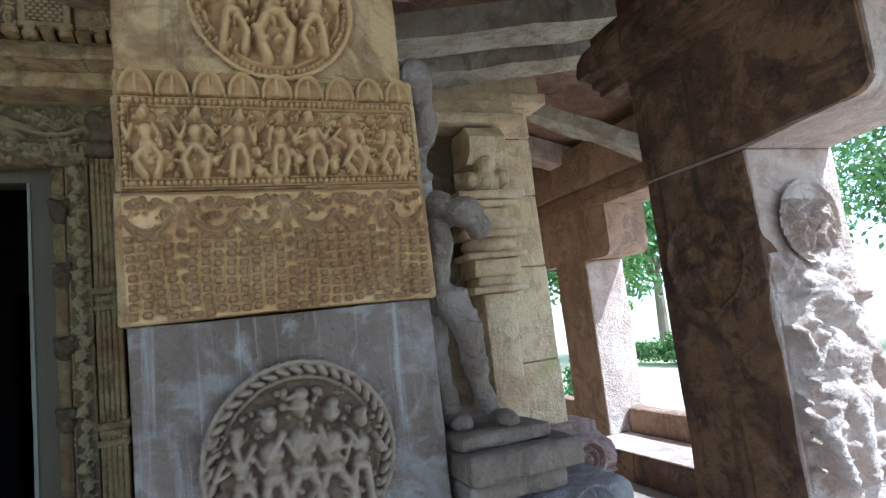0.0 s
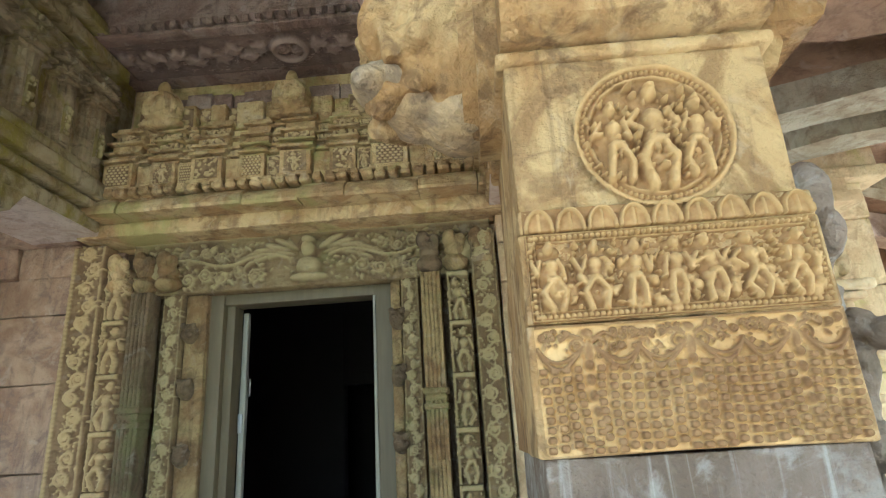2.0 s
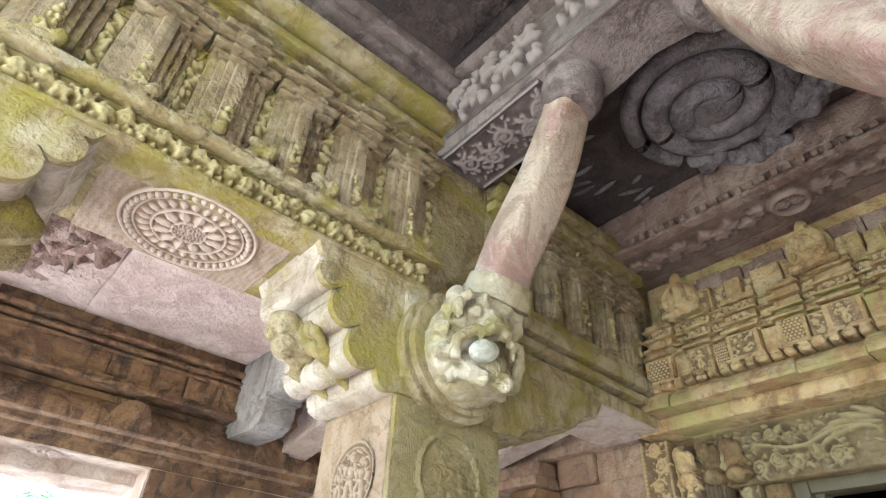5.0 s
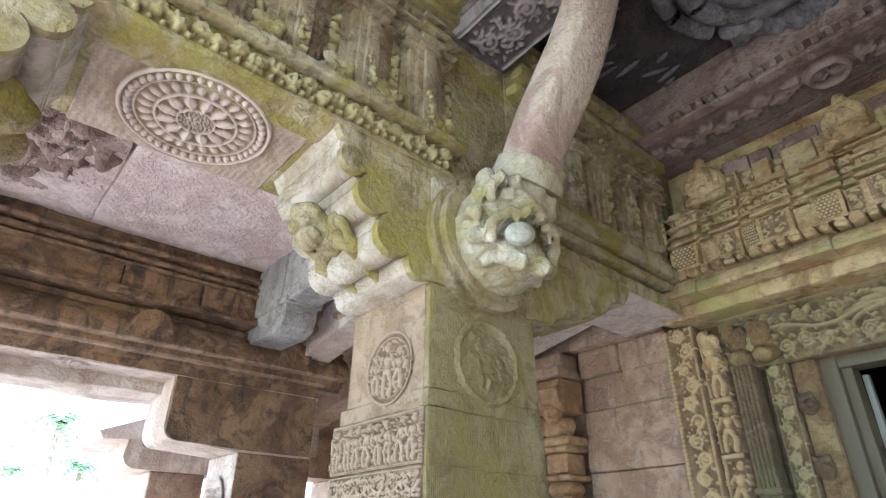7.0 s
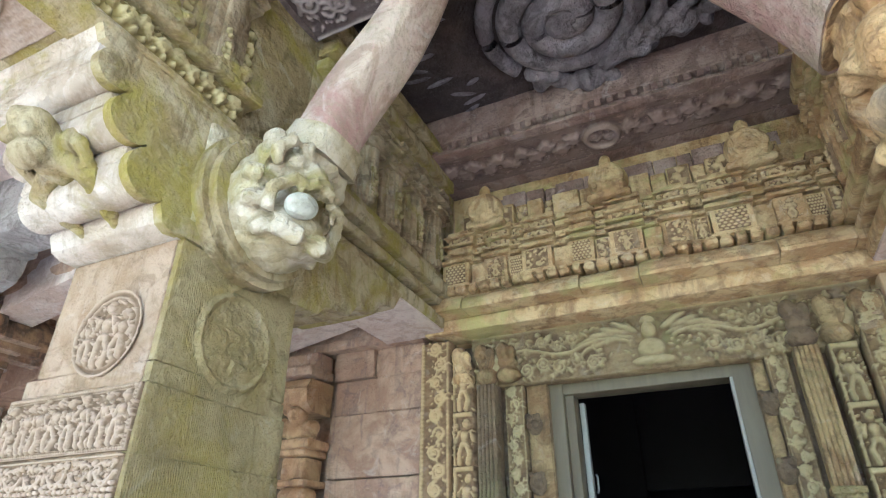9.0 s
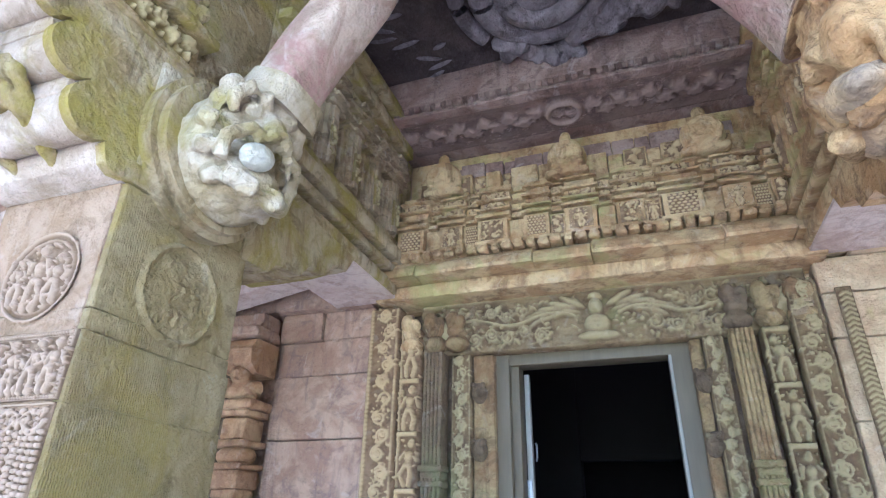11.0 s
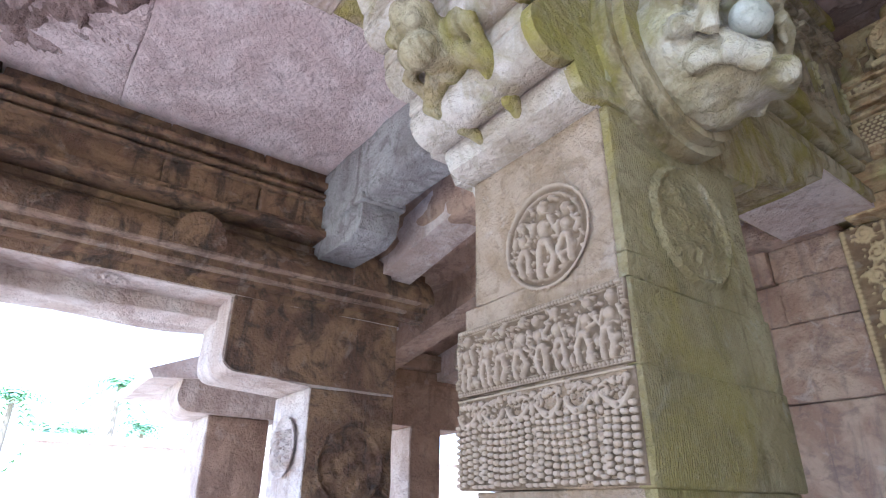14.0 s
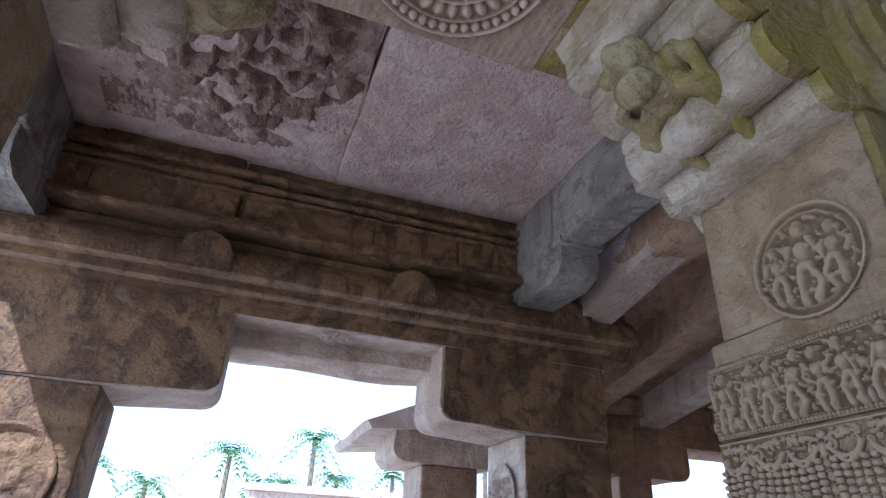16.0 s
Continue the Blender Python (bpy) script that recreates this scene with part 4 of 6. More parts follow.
for sx in (-1, 1):
    r = Relief(0.78, 0.38, 0.007).rect(0, 0.78, 0, 0.02, 0.008).rect(0, 0.78, 0.36, 0.38, 0.008)
    r.vine(0.02, 0.76, 0.03, 0.35, 4, 0.012, g)
    for i in range(90):
        r.dome(g.uniform(0.02, 0.76), g.uniform(0.03, 0.35), g.uniform(0.006, 0.022), g.uniform(0.006, 0.016), g.uniform(0.004, 0.010), g.uniform(0, 90))
    o, u = ((-1.26, 0.56, 4.050), (1, 0, 0.05)) if sx < 0 else ((0.48, 0.56, 4.089), (1, 0, -0.05))
    r.worn().make("scroll_soffit", o, u, (0, -1, 0), violet_carved, cb)
slab("ceiling_panel_2", dark_ceiling, -1.4, 1.4, -2.7, 0.2, 4.62, 4.78, step=0.15, amp=0.015, label="dark carved ceiling panel over the aisle")
rim = thing("ceiling_rim", (0, -1, 4.55), "stepped carved rim round the dark ceiling panel", "trim")
for e, z0, z1 in ((0.0, 4.38, 4.46), (0.10, 4.46, 4.53), (0.18, 4.53, 4.62)):
    for s in (-1, 1):
        Mesher().block(s * (1.22 - e), s * 1.4, -2.7, 0.17, z0, z1, r=0.01, step=0.15, amp=0.008).make("rim_step", grey_violet, rim)
    Mesher().block(-1.2 + e, 1.2 - e, 0.17 - e, 0.2, z0 + 0.1, z1 + 0.1, r=0.01, step=0.15, amp=0.008).make("rim_step", grey_violet, rim)
r = Relief(1.9, 1.4, 0.014)
r.ring(0.95, 0.75, 0.62, 0.03, 0.03).ring(0.95, 0.75, 0.52, 0.02, 0.02).vine(0.05, 1.85, 0.02, 0.14, 12, 0.02, g)
for i in range(40):
    r.spiral(0.95 + 0.42 * math.cos(i), 0.75 + 0.42 * math.sin(i), 0.05, 1.2, 0.014, 0.02, i)
r.worn().make("carved_panel", (-0.95, 0.0, 4.612), (1, 0, 0), (0, -1, 0), dark_ceiling, rim)


# ---- side beams over the pillars ----
def side_beam(s, mat_low, mat_high):
    mat_top = moss_brown if s < 0 else mat_high
    b = thing("side_beam", (s * 1.6, 0, 3.06), "tall mossy stone beam with a floral band and carved miniature shrines" if s < 0 else "tall buff stone beam with a floral band and carved miniature shrines", "beam", "side beams")
    Mesher().block(s * 1.30, s * 1.95, -2.7, 0.6, 3.06, 4.7, step=0.2).make("beam_core", mat_high, b)
    Mesher().block(s * 1.30, s * 1.80, 0.6, 2.5, 2.92, 4.7, step=0.2).make("beam_core", mat_high, b)
    Mesher().block(s * 1.22, s * 1.42, -2.7, 0.14, 3.045, 3.075, r=0.008).block(s * 1.235, s * 1.42, -2.7, 0.14, 3.075, 3.2, r=0.005).make("band_bed", mat_low, b)
    Mesher().block(s * 1.17, s * 1.42, -2.7, 0.18, 3.2, 3.25, r=0.012).make("band_ledge", mat_low, b)
    r = Relief(2.7, 0.12, 0.0085).vine(0, 2.7, 0.005, 0.115, 30, 0.022, g).beads(0, 0.012, 2.7, 0.012, 60, 0.013, 0.014).worn()
    o, u = ((s * 1.232, -2.6, 3.077), (0, 1, 0)) if s < 0 else ((s * 1.232, 0.1, 3.077), (0, -1, 0))
    r.make("floral_band", o, u, (0, 0, 1), floral_carved, b)
    for i in range(9):
        y = -2.3 + i * 0.29 + g.uniform(-0.03, 0.03)
        k = g.uniform(0.6, 0.95)
        m = Mesher().ball((s * 1.24, y, 3.30), (0.05, 0.09 * k, 0.065 * k)).ball((s * 1.21, y + 0.07 * k, 3.33), (0.035, 0.035, 0.04)).ball((s * 1.22, y - 0.08 * k, 3.275), (0.03, 0.035, 0.03)).ball((s * 1.21, y + 0.03, 3.265), (0.025, 0.02, 0.025)).ball((s * 1.21, y - 0.03, 3.265), (0.025, 0.02, 0.03)).ball((s * 1.23, y - 0.02, 3.37), (0.02, 0.05, 0.03))
        m.make("ledge_carving", mossy, b, fuse=0.013)
    # stepped pilaster clusters of the little shrines, capped with thin plates
    def cluster(y, z0, z1, k, broad=1.0):
        for w, x in ((0.145, 1.278), (0.105, 1.255), (0.070, 1.232), (0.034, 1.212)):
            w *= broad
            Mesher().block(s * x, s * 1.33, y - w, y + w, z0, z1 + g.uniform(-0.01, 0.01), r=0.006, step=0.07, amp=0.006).make("pilaster", mat_top, b)
        m = Mesher()
        for i, (w, x, a) in enumerate(((0.155, 1.225, 0.0), (0.165, 1.195, 0.035), (0.140, 1.225, 0.075), (0.175, 1.18, 0.105), (0.130, 1.22, 0.150), (0.150, 1.19, 0.185))):
            w *= broad
            m.block(s * x, s * 1.33, y - w, y + w, z1 + a, z1 + a + 0.028, r=0.006, step=0.07, amp=0.006)
            m.block(s * (x - 0.022), s * 1.33, y - w * 0.5, y + w * 0.5, z1 + a, z1 + a + 0.028, r=0.006, step=0.07, amp=0.006)
        m.make("stepped_roof", mat_top, b)
        rr = Relief(0.06, 0.2, 0.006)
        for _ in range(14):
            rr.dome(g.uniform(0.008, 0.052), g.uniform(0.01, 0.19), g.uniform(0.006, 0.018), g.uniform(0.006, 0.02), g.uniform(0.004, 0.012), g.uniform(0, 90))
        o, u = ((-1.213, y - 0.03, z0 + 0.05), (0, 1, 0)) if s < 0 else ((1.213, y + 0.03, z0 + 0.05), (0, -1, 0))
        rr.worn().make("carved_panel", o, u, (0, 0, 1), floral_carved if s < 0 else tier_carved, b)
    for i in range(8):
        cluster(-2.45 + i * 0.345, 3.25, 3.76, i)
        y = -2.45 + (i + 0.5) * 0.345
        lobes = Relief(0.07, 0.44, 0.008)
        for _ in range(30):
            lobes.dome(g.uniform(0.01, 0.06), g.uniform(0.01, 0.43), g.uniform(0.006, 0.02), g.uniform(0.006, 0.03), g.uniform(0.004, 0.016), g.uniform(0, 90))
        o, u = ((-1.298, y - 0.035, 3.27), (0, 1, 0)) if s < 0 else ((1.298, y + 0.035, 3.27), (0, -1, 0))
        lobes.worn().make("foliage_panel", o, u, (0, 0, 1), floral_carved if s < 0 else tier_carved, b)
    for y0, y1, e, z0, z1 in ((-2.7, 0.2, 0.02, 4.12, 4.18), (-2.7, 0.2, 0.06, 4.22, 4.30), (-2.7, 0.2, 0.03, 4.32, 4.38)):
        Mesher().block(s * (1.28 - 3 * e), s * 1.34, y0, y1, z0, z1, r=0.012, step=0.12, amp=0.008).make("upper_moulding", mat_high, b)
    # inner length towards the doorway
    for e, z0, z1 in ((1.25, 2.90, 2.985), (1.29, 2.985, 3.02), (1.22, 3.02, 3.075), (1.28, 3.075, 3.10), (1.19, 3.10, 3.20), (1.25, 3.24, 3.30), (1.22, 3.9, 3.97), (1.17, 4.0, 4.1), (1.12, 4.14, 4.22)):
        Mesher().block(s * e, s * 1.42, 0.62, 2.22, z0, z1, r=0.012, step=0.12, amp=0.006).make("moulding", mat_high, b)
    for i in range(5):
        cluster(0.86 + i * 0.30, 3.30, 3.70, i, 0.85)
    Mesher().block(s * 1.27, s * 1.76, 1.3, 2.3, 2.885, 2.925, r=0.006).make("soffit_slab", outer_pale_lit, b)
    # lotus on the soffit
    r = Relief(0.64, 0.84, 0.0052)
    c = (0.34, 0.42)
    R = 0.29
    r.ring(*c, R + 0.004, 0.010, 0.009).ring(*c, R - 0.052, 0.006, 0.007).ring(*c, 0.160, 0.007, 0.010).ring(*c, 0.074, 0.005, 0.012)
    for i in range(44):
        a = 6.283 * i / 44
        r.dome(c[0] + (R - 0.026) * math.cos(a), c[1] + (R - 0.026) * math.sin(a), 0.018, 0.0165, 0.013)
    for i in range(26):
        a = 6.283 * i / 26
        r.dome(c[0] + 0.196 * math.cos(a), c[1] + 0.196 * math.sin(a), 0.034, 0.021, 0.007, math.degrees(a))
        r.dome(c[0] + 0.192 * math.cos(a), c[1] + 0.192 * math.sin(a), 0.024, 0.006, 0.010, math.degrees(a))
    for i in range(12):
        a = 6.283 * i / 12
        r.dome(c[0] + 0.116 * math.cos(a), c[1] + 0.116 * math.sin(a), 0.041, 0.029, 0.011, math.degrees(a))
        r.path([(c[0] + q * math.cos(a), c[1] + q * math.sin(a)) for q in (0.082, 0.148)], 0.004, 0.015)
    for i in range(60):
        r.dome(c[0] + 0.0088 * math.sqrt(i) * math.cos(i * 2.4), c[1] + 0.0088 * math.sqrt(i) * math.sin(i * 2.4), 0.0055, 0.0055, 0.014)
    r.worn().make("lotus_panel", ((-1.955, -0.54, 3.056) if s < 0 else (1.30, -0.54, 3.056)), (1, 0, 0), (0, -1, 0), lotus_carved, b, "pale stone panel with a carved lotus")


side_beam(-1, mossy, mossy)
side_beam(1, ochre, tier_stone)


# ---- pillars ----
def festoon(w, h, step, seed, deep):
    """Strings of square beads looped between three masks."""
    q = np.random.default_rng(seed)
    r = Relief(w, h, step)
    r.rect(0, w, h - 0.006, h, deep * 0.6)
    sp = w / 27
    masks = (0.17, 0.5, 0.83)
    for k in masks:
        cx, cy = w * k, h * 0.79
        r.dome(cx, cy - 0.004, 0.012, 0.022, deep).dome(cx, cy + 0.03, 0.014, 0.012, deep * 0.8)
        for sx in (-1, 1):
            r.dome(cx + sx * 0.021, cy + 0.006, 0.008, 0.008, deep).ring(cx + sx * 0.021, cy + 0.006, 0.0135, 0.0035, deep * 0.8)
            for drop, rad in ((0.034, 0.0048), (0.050, 0.0055)):
                r.path([(cx + sx * (0.012 + 0.086 * u), cy + 0.004 - drop * 4 * u * (1 - u) * (0.6 + 0.4 * u)) for u in np.linspace(0, 1, 9)], rad, deep * 0.95)
            r.path([(cx + sx * 0.010, cy + 0.02), (cx + sx * 0.034, cy + 0.030), (cx + sx * 0.052, cy + 0.020)], 0.005, deep * 0.8)
            for j in range(3):
                r.spiral(cx + sx * (0.05 + 0.018 * j), h - 0.022 + q.uniform(-0.006, 0.004), 0.009, 1.2, 0.0034, deep * 0.8, q.uniform(0, 6), sx)
    for _ in range(110):
        x, y = q.uniform(0.01, w - 0.01), h * q.uniform(0.70, 0.95)
        if q.random() < 0.3:
            r.spiral(x, y, q.uniform(0.005, 0.010), 1.1, 0.0028, deep * 0.8, q.uniform(0, 6))
        else:
            r.dome(x, y, q.uniform(0.004, 0.014), q.uniform(0.003, 0.006), deep * q.uniform(0.4, 0.85), q.uniform(-80, 80))
    rows = int(h * 0.72 / 0.0178)
    for i in range(27):
        x = sp * (i + 0.5)
        ph = ((x / w - 0.17) * 3.0) % 1.0 * 2 - 1
        flower = i % 9 in (4,)
        for j in range(rows):
            y = 0.010 + 0.0178 * j + 0.030 * ph * ph * (1 - j / rows)
            xx = x + 0.0025 * math.sin(j * 0.55 + i * 0.4) + 0.006 * ph * (1 - j / rows)
            if flower and j % 2 == 0 and j > 1:
                r.dome(xx, y + 0.007, sp * 0.5, 0.0125, deep * 0.95).dome(xx, y + 0.007, sp * 0.22, 0.005, deep * 1.25)
            elif not flower or j < 2:
                r.cell(xx, y, sp * 0.40, 0.0073, deep * q.uniform(0.8, 1.05))
        if abs(ph) > 0.55:
            r.cell(x, 0.007, sp * 0.44, 0.006, deep * 0.85)
            if abs(ph) > 0.85:
                r.cell(x, 0.020, sp * 0.44, 0.0055, deep * 0.85)
    return r.worn(0, 0.0003)


def form_band(w, h, step, n, seed, deep):
    q = np.random.default_rng(seed)
    r = Relief(w, h, step)
    bw = 0.019
    for y in (bw * 0.5, h - bw * 0.5):
        r.rect(0, w, y - bw * 0.5, y - bw * 0.36, deep * 0.8).rect(0, w, y + bw * 0.36, y + bw * 0.5, deep * 0.8)
        [r.cell(x, y, 0.0048, 0.0048, deep * 0.8) for x in np.arange(0.012, w - 0.01, 0.0115)]
    for x in (bw * 0.5, w - bw * 0.5):
        r.rect(x - bw * 0.5, x - bw * 0.36, 0, h, deep * 0.8).rect(x + bw * 0.36, x + bw * 0.5, 0, h, deep * 0.8)
        [r.cell(x, yy, 0.0048, 0.0048, deep * 0.8) for yy in np.arange(0.02, h - 0.02, 0.0115)]
    for i in range(n):
        r.form(bw + (w - 2 * bw) * (i + 0.5) / n + q.uniform(-0.006, 0.006), bw + 0.002, (h - 2 * bw) * q.uniform(0.93, 1.0), q.uniform(-0.12, 0.12), q, deep * 1.6)
        for _ in range(5):
            r.dome(bw + (w - 2 * bw) * (i + q.uniform(0, 1)) / n, bw + q.uniform(0.0, 0.55) * (h - 2 * bw), q.uniform(0.008, 0.018), q.uniform(0.01, 0.026), deep * q.uniform(0.7, 1.3), q.uniform(-60, 60))
    return r.worn(1, 0.0004)


def medallion(rad, step, n, seed, deep, beadring=True, squash=1.0):
    q = np.random.default_rng(seed)
    w, hgt = 2 * rad + 0.02, 2 * rad * squash + 0.02
    r = Relief(w, hgt, step)
    c = (w / 2, hgt / 2)
    r.ring(*c, rad * 0.965, rad * 0.05, deep * 0.7, squash).ring(*c, rad * 0.81, rad * 0.03, deep * 0.5, squash)
    if beadring:
        k = int(6.283 * rad / 0.013)
        for i in range(k):
            a = 6.283 * i / k
            r.dome(c[0] + rad * 0.885 * math.cos(a), c[1] + rad * 0.885 * squash * math.sin(a), 0.0055, 0.0055, deep * 0.7)
    for i in range(n):
        f = (i + 0.5) / n - 0.5
        ht = rad * squash * (1.45 - 1.1 * abs(f))
        r.form(c[0] + f * rad * 1.45, c[1] - rad * squash * (0.74 - 0.35 * abs(f)), ht, f * 0.12, q, deep * 1.7)
    return r.worn(1, 0.0004), disc_where(*c, rad, squash)


def roll_bracket(s, z0, z1, parent, mat_under, mat_side, y0=0.0, way=-1):
    """A corbel of stacked rolls that reaches out along y under the beam."""
    H = z1 - z0

    def prof(grow):
        pts = [(0.3, z0), (0.0, z0), (-0.06, z0 - grow), (-0.10, z0 + 0.03 * H - grow), (-0.125, z0 + 0.12 * H)]
        for cy, cz, r in ((-0.185, 0.26, 0.085), (-0.30, 0.53, 0.078), (-0.405, 0.77, 0.062)):
            pts += arc(cy, z0 + cz * H, r + grow, 318, 118, 11)
        pts += [(-0.48, z0 + 0.9 * H), (-0.51, z1), (0.3, z1)]
        return [(y0 + way * -a if way > 0 else y0 + a, z) for a, z in pts]
    Mesher().prism(prof(0.0), "x", s * 1.265, s * 1.83, 0.06, 0.004).make("roll_corbel", mat_under, parent)
    Mesher().prism(prof(0.012), "x", s * 1.235, s * 1.275, 0.04, 0.003).make("scalloped_cheek", mat_side, parent)
    for k in range(3):
        cy, cz = ((-0.26, 0.40), (-0.37, 0.66), (-0.46, 0.86))[k]
        yy = y0 + (cy if way < 0 else -cy)
        Mesher().block(s * 1.27, s * 1.83, yy - 0.014, yy + 0.014, z0 + cz * H - 0.055, z0 + cz * H + 0.03, r=0.006).make("corbel_fillet", mat_under, parent)


def dwarf(s, x, y, z, parent, mat):
    m = Mesher()
    for c, r in (((0, 0, 0), (0.09, 0.11, 0.10)), ((0.01, -0.12, 0.04), (0.075, 0.07, 0.07)), ((0.05, -0.15, 0.0), (0.03, 0.03, 0.03)), ((-0.05, -0.15, 0.0), (0.03, 0.03, 0.03)), ((0, -0.10, -0.06), (0.07, 0.06, 0.05)), ((0.0, -0.17, 0.05), (0.04, 0.03, 0.04)), ((0.1, -0.02, 0.02), (0.05, 0.05, 0.05)), ((-0.1, -0.03, 0.03), (0.05, 0.05, 0.05))):
        m.ball((x + c[0], y + c[1], z + c[2]), r)
    for sx in (-1, 1):
        m.tube([(x + sx * 0.06, y + 0.02, z - 0.05), (x + sx * 0.13, y + 0.05, z - 0.10), (x + sx * 0.10, y + 0.16, z - 0.16), (x + sx * 0.08, y + 0.24, z - 0.20)], [0.045, 0.04, 0.03, 0.022], 8)
        m.tube([(x + sx * 0.08, y - 0.03, z + 0.03), (x + sx * 0.16, y - 0.03, z - 0.02), (x + sx * 0.13, y + 0.05, z - 0.07)], [0.035, 0.03, 0.025], 8)
    m.make("crouching_carving", mat, parent, "moss-grown crouching carving", fuse=0.011)


def lion_bracket(s, zc, mats, seed, broken=False):
    """A projecting beast-head bracket that carries the curved brace."""
    t = thing("beast_head_bracket", (s * 1.2, 0.3, zc - 0.3), "broken ochre stone beast-head bracket on the pillar" if broken else "mossy stone beast-head bracket holding a ball on the pillar", "bracket", "beast-head brackets")
    body, head, dark = mats
    m = Mesher()
    for k, (rr, x0, x1) in enumerate(((0.33, 1.25, 1.18), (0.30, 1.20, 1.14))):
        pts = [(s * x0, 0.30 + rr * math.cos(a), zc + 0.02 + rr * math.sin(a)) for a in np.linspace(0, 2 * math.pi, 40, endpoint=False)]
        q = [(s * x1, y, z) for _, y, z in pts]
        V = pts + q
        n = len(pts)
        m.add(V, [(i, (i + 1) % n, n + (i + 1) % n, n + i) for i in range(n)] + [tuple(range(n, 2 * n))])
    m.make("collar", body, t)
    m = Mesher().ball((s * 1.11, 0.30, zc), (0.15, 0.25, 0.26)).ball((s * 1.04, 0.31, zc + 0.13), (0.13, 0.17, 0.14)).ball((s * 1.02, 0.30, zc - 0.13), (0.12, 0.17, 0.10))
    m.ball((s * 1.0, 0.34, zc + 0.27), (0.12, 0.14, 0.10))
    # snout, brows, cheeks, jaw, mane
    m.tube([(s * 1.0, 0.29, zc + 0.16), (s * 0.92, 0.28, zc + 0.09), (s * 0.875, 0.27, zc + 0.02)], [0.06, 0.055, 0.05], 12)
    m.ball((s * 0.875, 0.235, zc + 0.025), (0.035, 0.032, 0.028)).ball((s * 0.875, 0.315, zc + 0.025), (0.035, 0.032, 0.028))
    m.tube([(s * 0.97, 0.14, zc - 0.17), (s * 0.91, 0.22, zc - 0.20), (s * 0.90, 0.32, zc - 0.20), (s * 0.96, 0.45, zc - 0.16)], [0.04, 0.045, 0.045, 0.04], 10)
    for sy in (-1, 1):
        c = 0.29
        m.tube([(s * 0.95, c + sy * 0.03, zc + 0.17), (s * 0.91, c + sy * 0.09, zc + 0.20), (s * 0.92, c + sy * 0.16, zc + 0.19), (s * 0.96, c + sy * 0.20, zc + 0.13), (s * 0.97, c + sy * 0.17, zc + 0.08)], [0.03, 0.034, 0.034, 0.028, 0.02], 10)
        m.ball((s * 0.945, c + sy * 0.10, zc + 0.125), (0.04, 0.04, 0.035))
        m.tube([(s * 0.885, c + sy * 0.06, zc + 0.0), (s * 0.90, c + sy * 0.14, zc + 0.01), (s * 0.95, c + sy * 0.20, zc - 0.05), (s * 0.97, c + sy * 0.19, zc - 0.14)], [0.024, 0.028, 0.028, 0.03], 10)
        m.tube([(s * 0.90, c + sy * 0.10, zc - 0.02), (s * 0.895, c + sy * 0.105, zc - 0.07)], [0.018, 0.008], 8)
        m.ball((s * 1.01, c + sy * 0.16, zc + 0.21), (0.05, 0.05, 0.06))
        for k in range(5):
            a = math.pi * (0.16 + 0.15 * k)
            y, z = c + sy * 0.20 * math.sin(a), zc + 0.22 * math.cos(a)
            m.tube([(s * 1.02, y, z), (s * 1.05, c + sy * 0.255 * math.sin(a), zc + 0.265 * math.cos(a))], [0.045, 0.03], 8)
    if broken:
        m.ball((s * 1.07, 0.30, zc + 0.02), (0.16, 0.26, 0.25)).ball((s * 0.99, 0.32, zc + 0.17), (0.115, 0.17, 0.11)).ball((s * 0.98, 0.30, zc - 0.09), (0.10, 0.17, 0.09))
        m.ball((s * 0.93, 0.17, zc + 0.02), (0.07, 0.08, 0.10)).ball((s * 0.94, 0.40, zc + 0.03), (0.07, 0.08, 0.09)).ball((s * 0.96, 0.13, zc + 0.17), (0.07, 0.07, 0.06))
    m.make("head", head, t, fuse=0.0115)
    if broken:
        Mesher().ball((s * 0.93, 0.20, zc - 0.15), (0.09, 0.10, 0.06)).ball((s * 0.90, 0.13, zc - 0.17), (0.05, 0.06, 0.03)).ball((s * 1.02, 0.30, zc - 0.17), (0.12, 0.16, 0.07)).ball((s * 1.13, 0.32, zc - 0.21), (0.11, 0.16, 0.08)).block(s * 0.96, s * 1.16, 0.2, 0.42, zc - 0.21, zc - 0.12, r=0.02, step=0.03, amp=0.03).make("broken_jaw", dark, t, "grey weathered break", fuse=0.012)
    else:
        Mesher().ball((s * 0.905, 0.21, zc - 0.08), (0.052, 0.088, 0.052), 20, 14, (25, 30, 20)).make("ball", lime_ball, t, "pale worn stone ball")
    return t


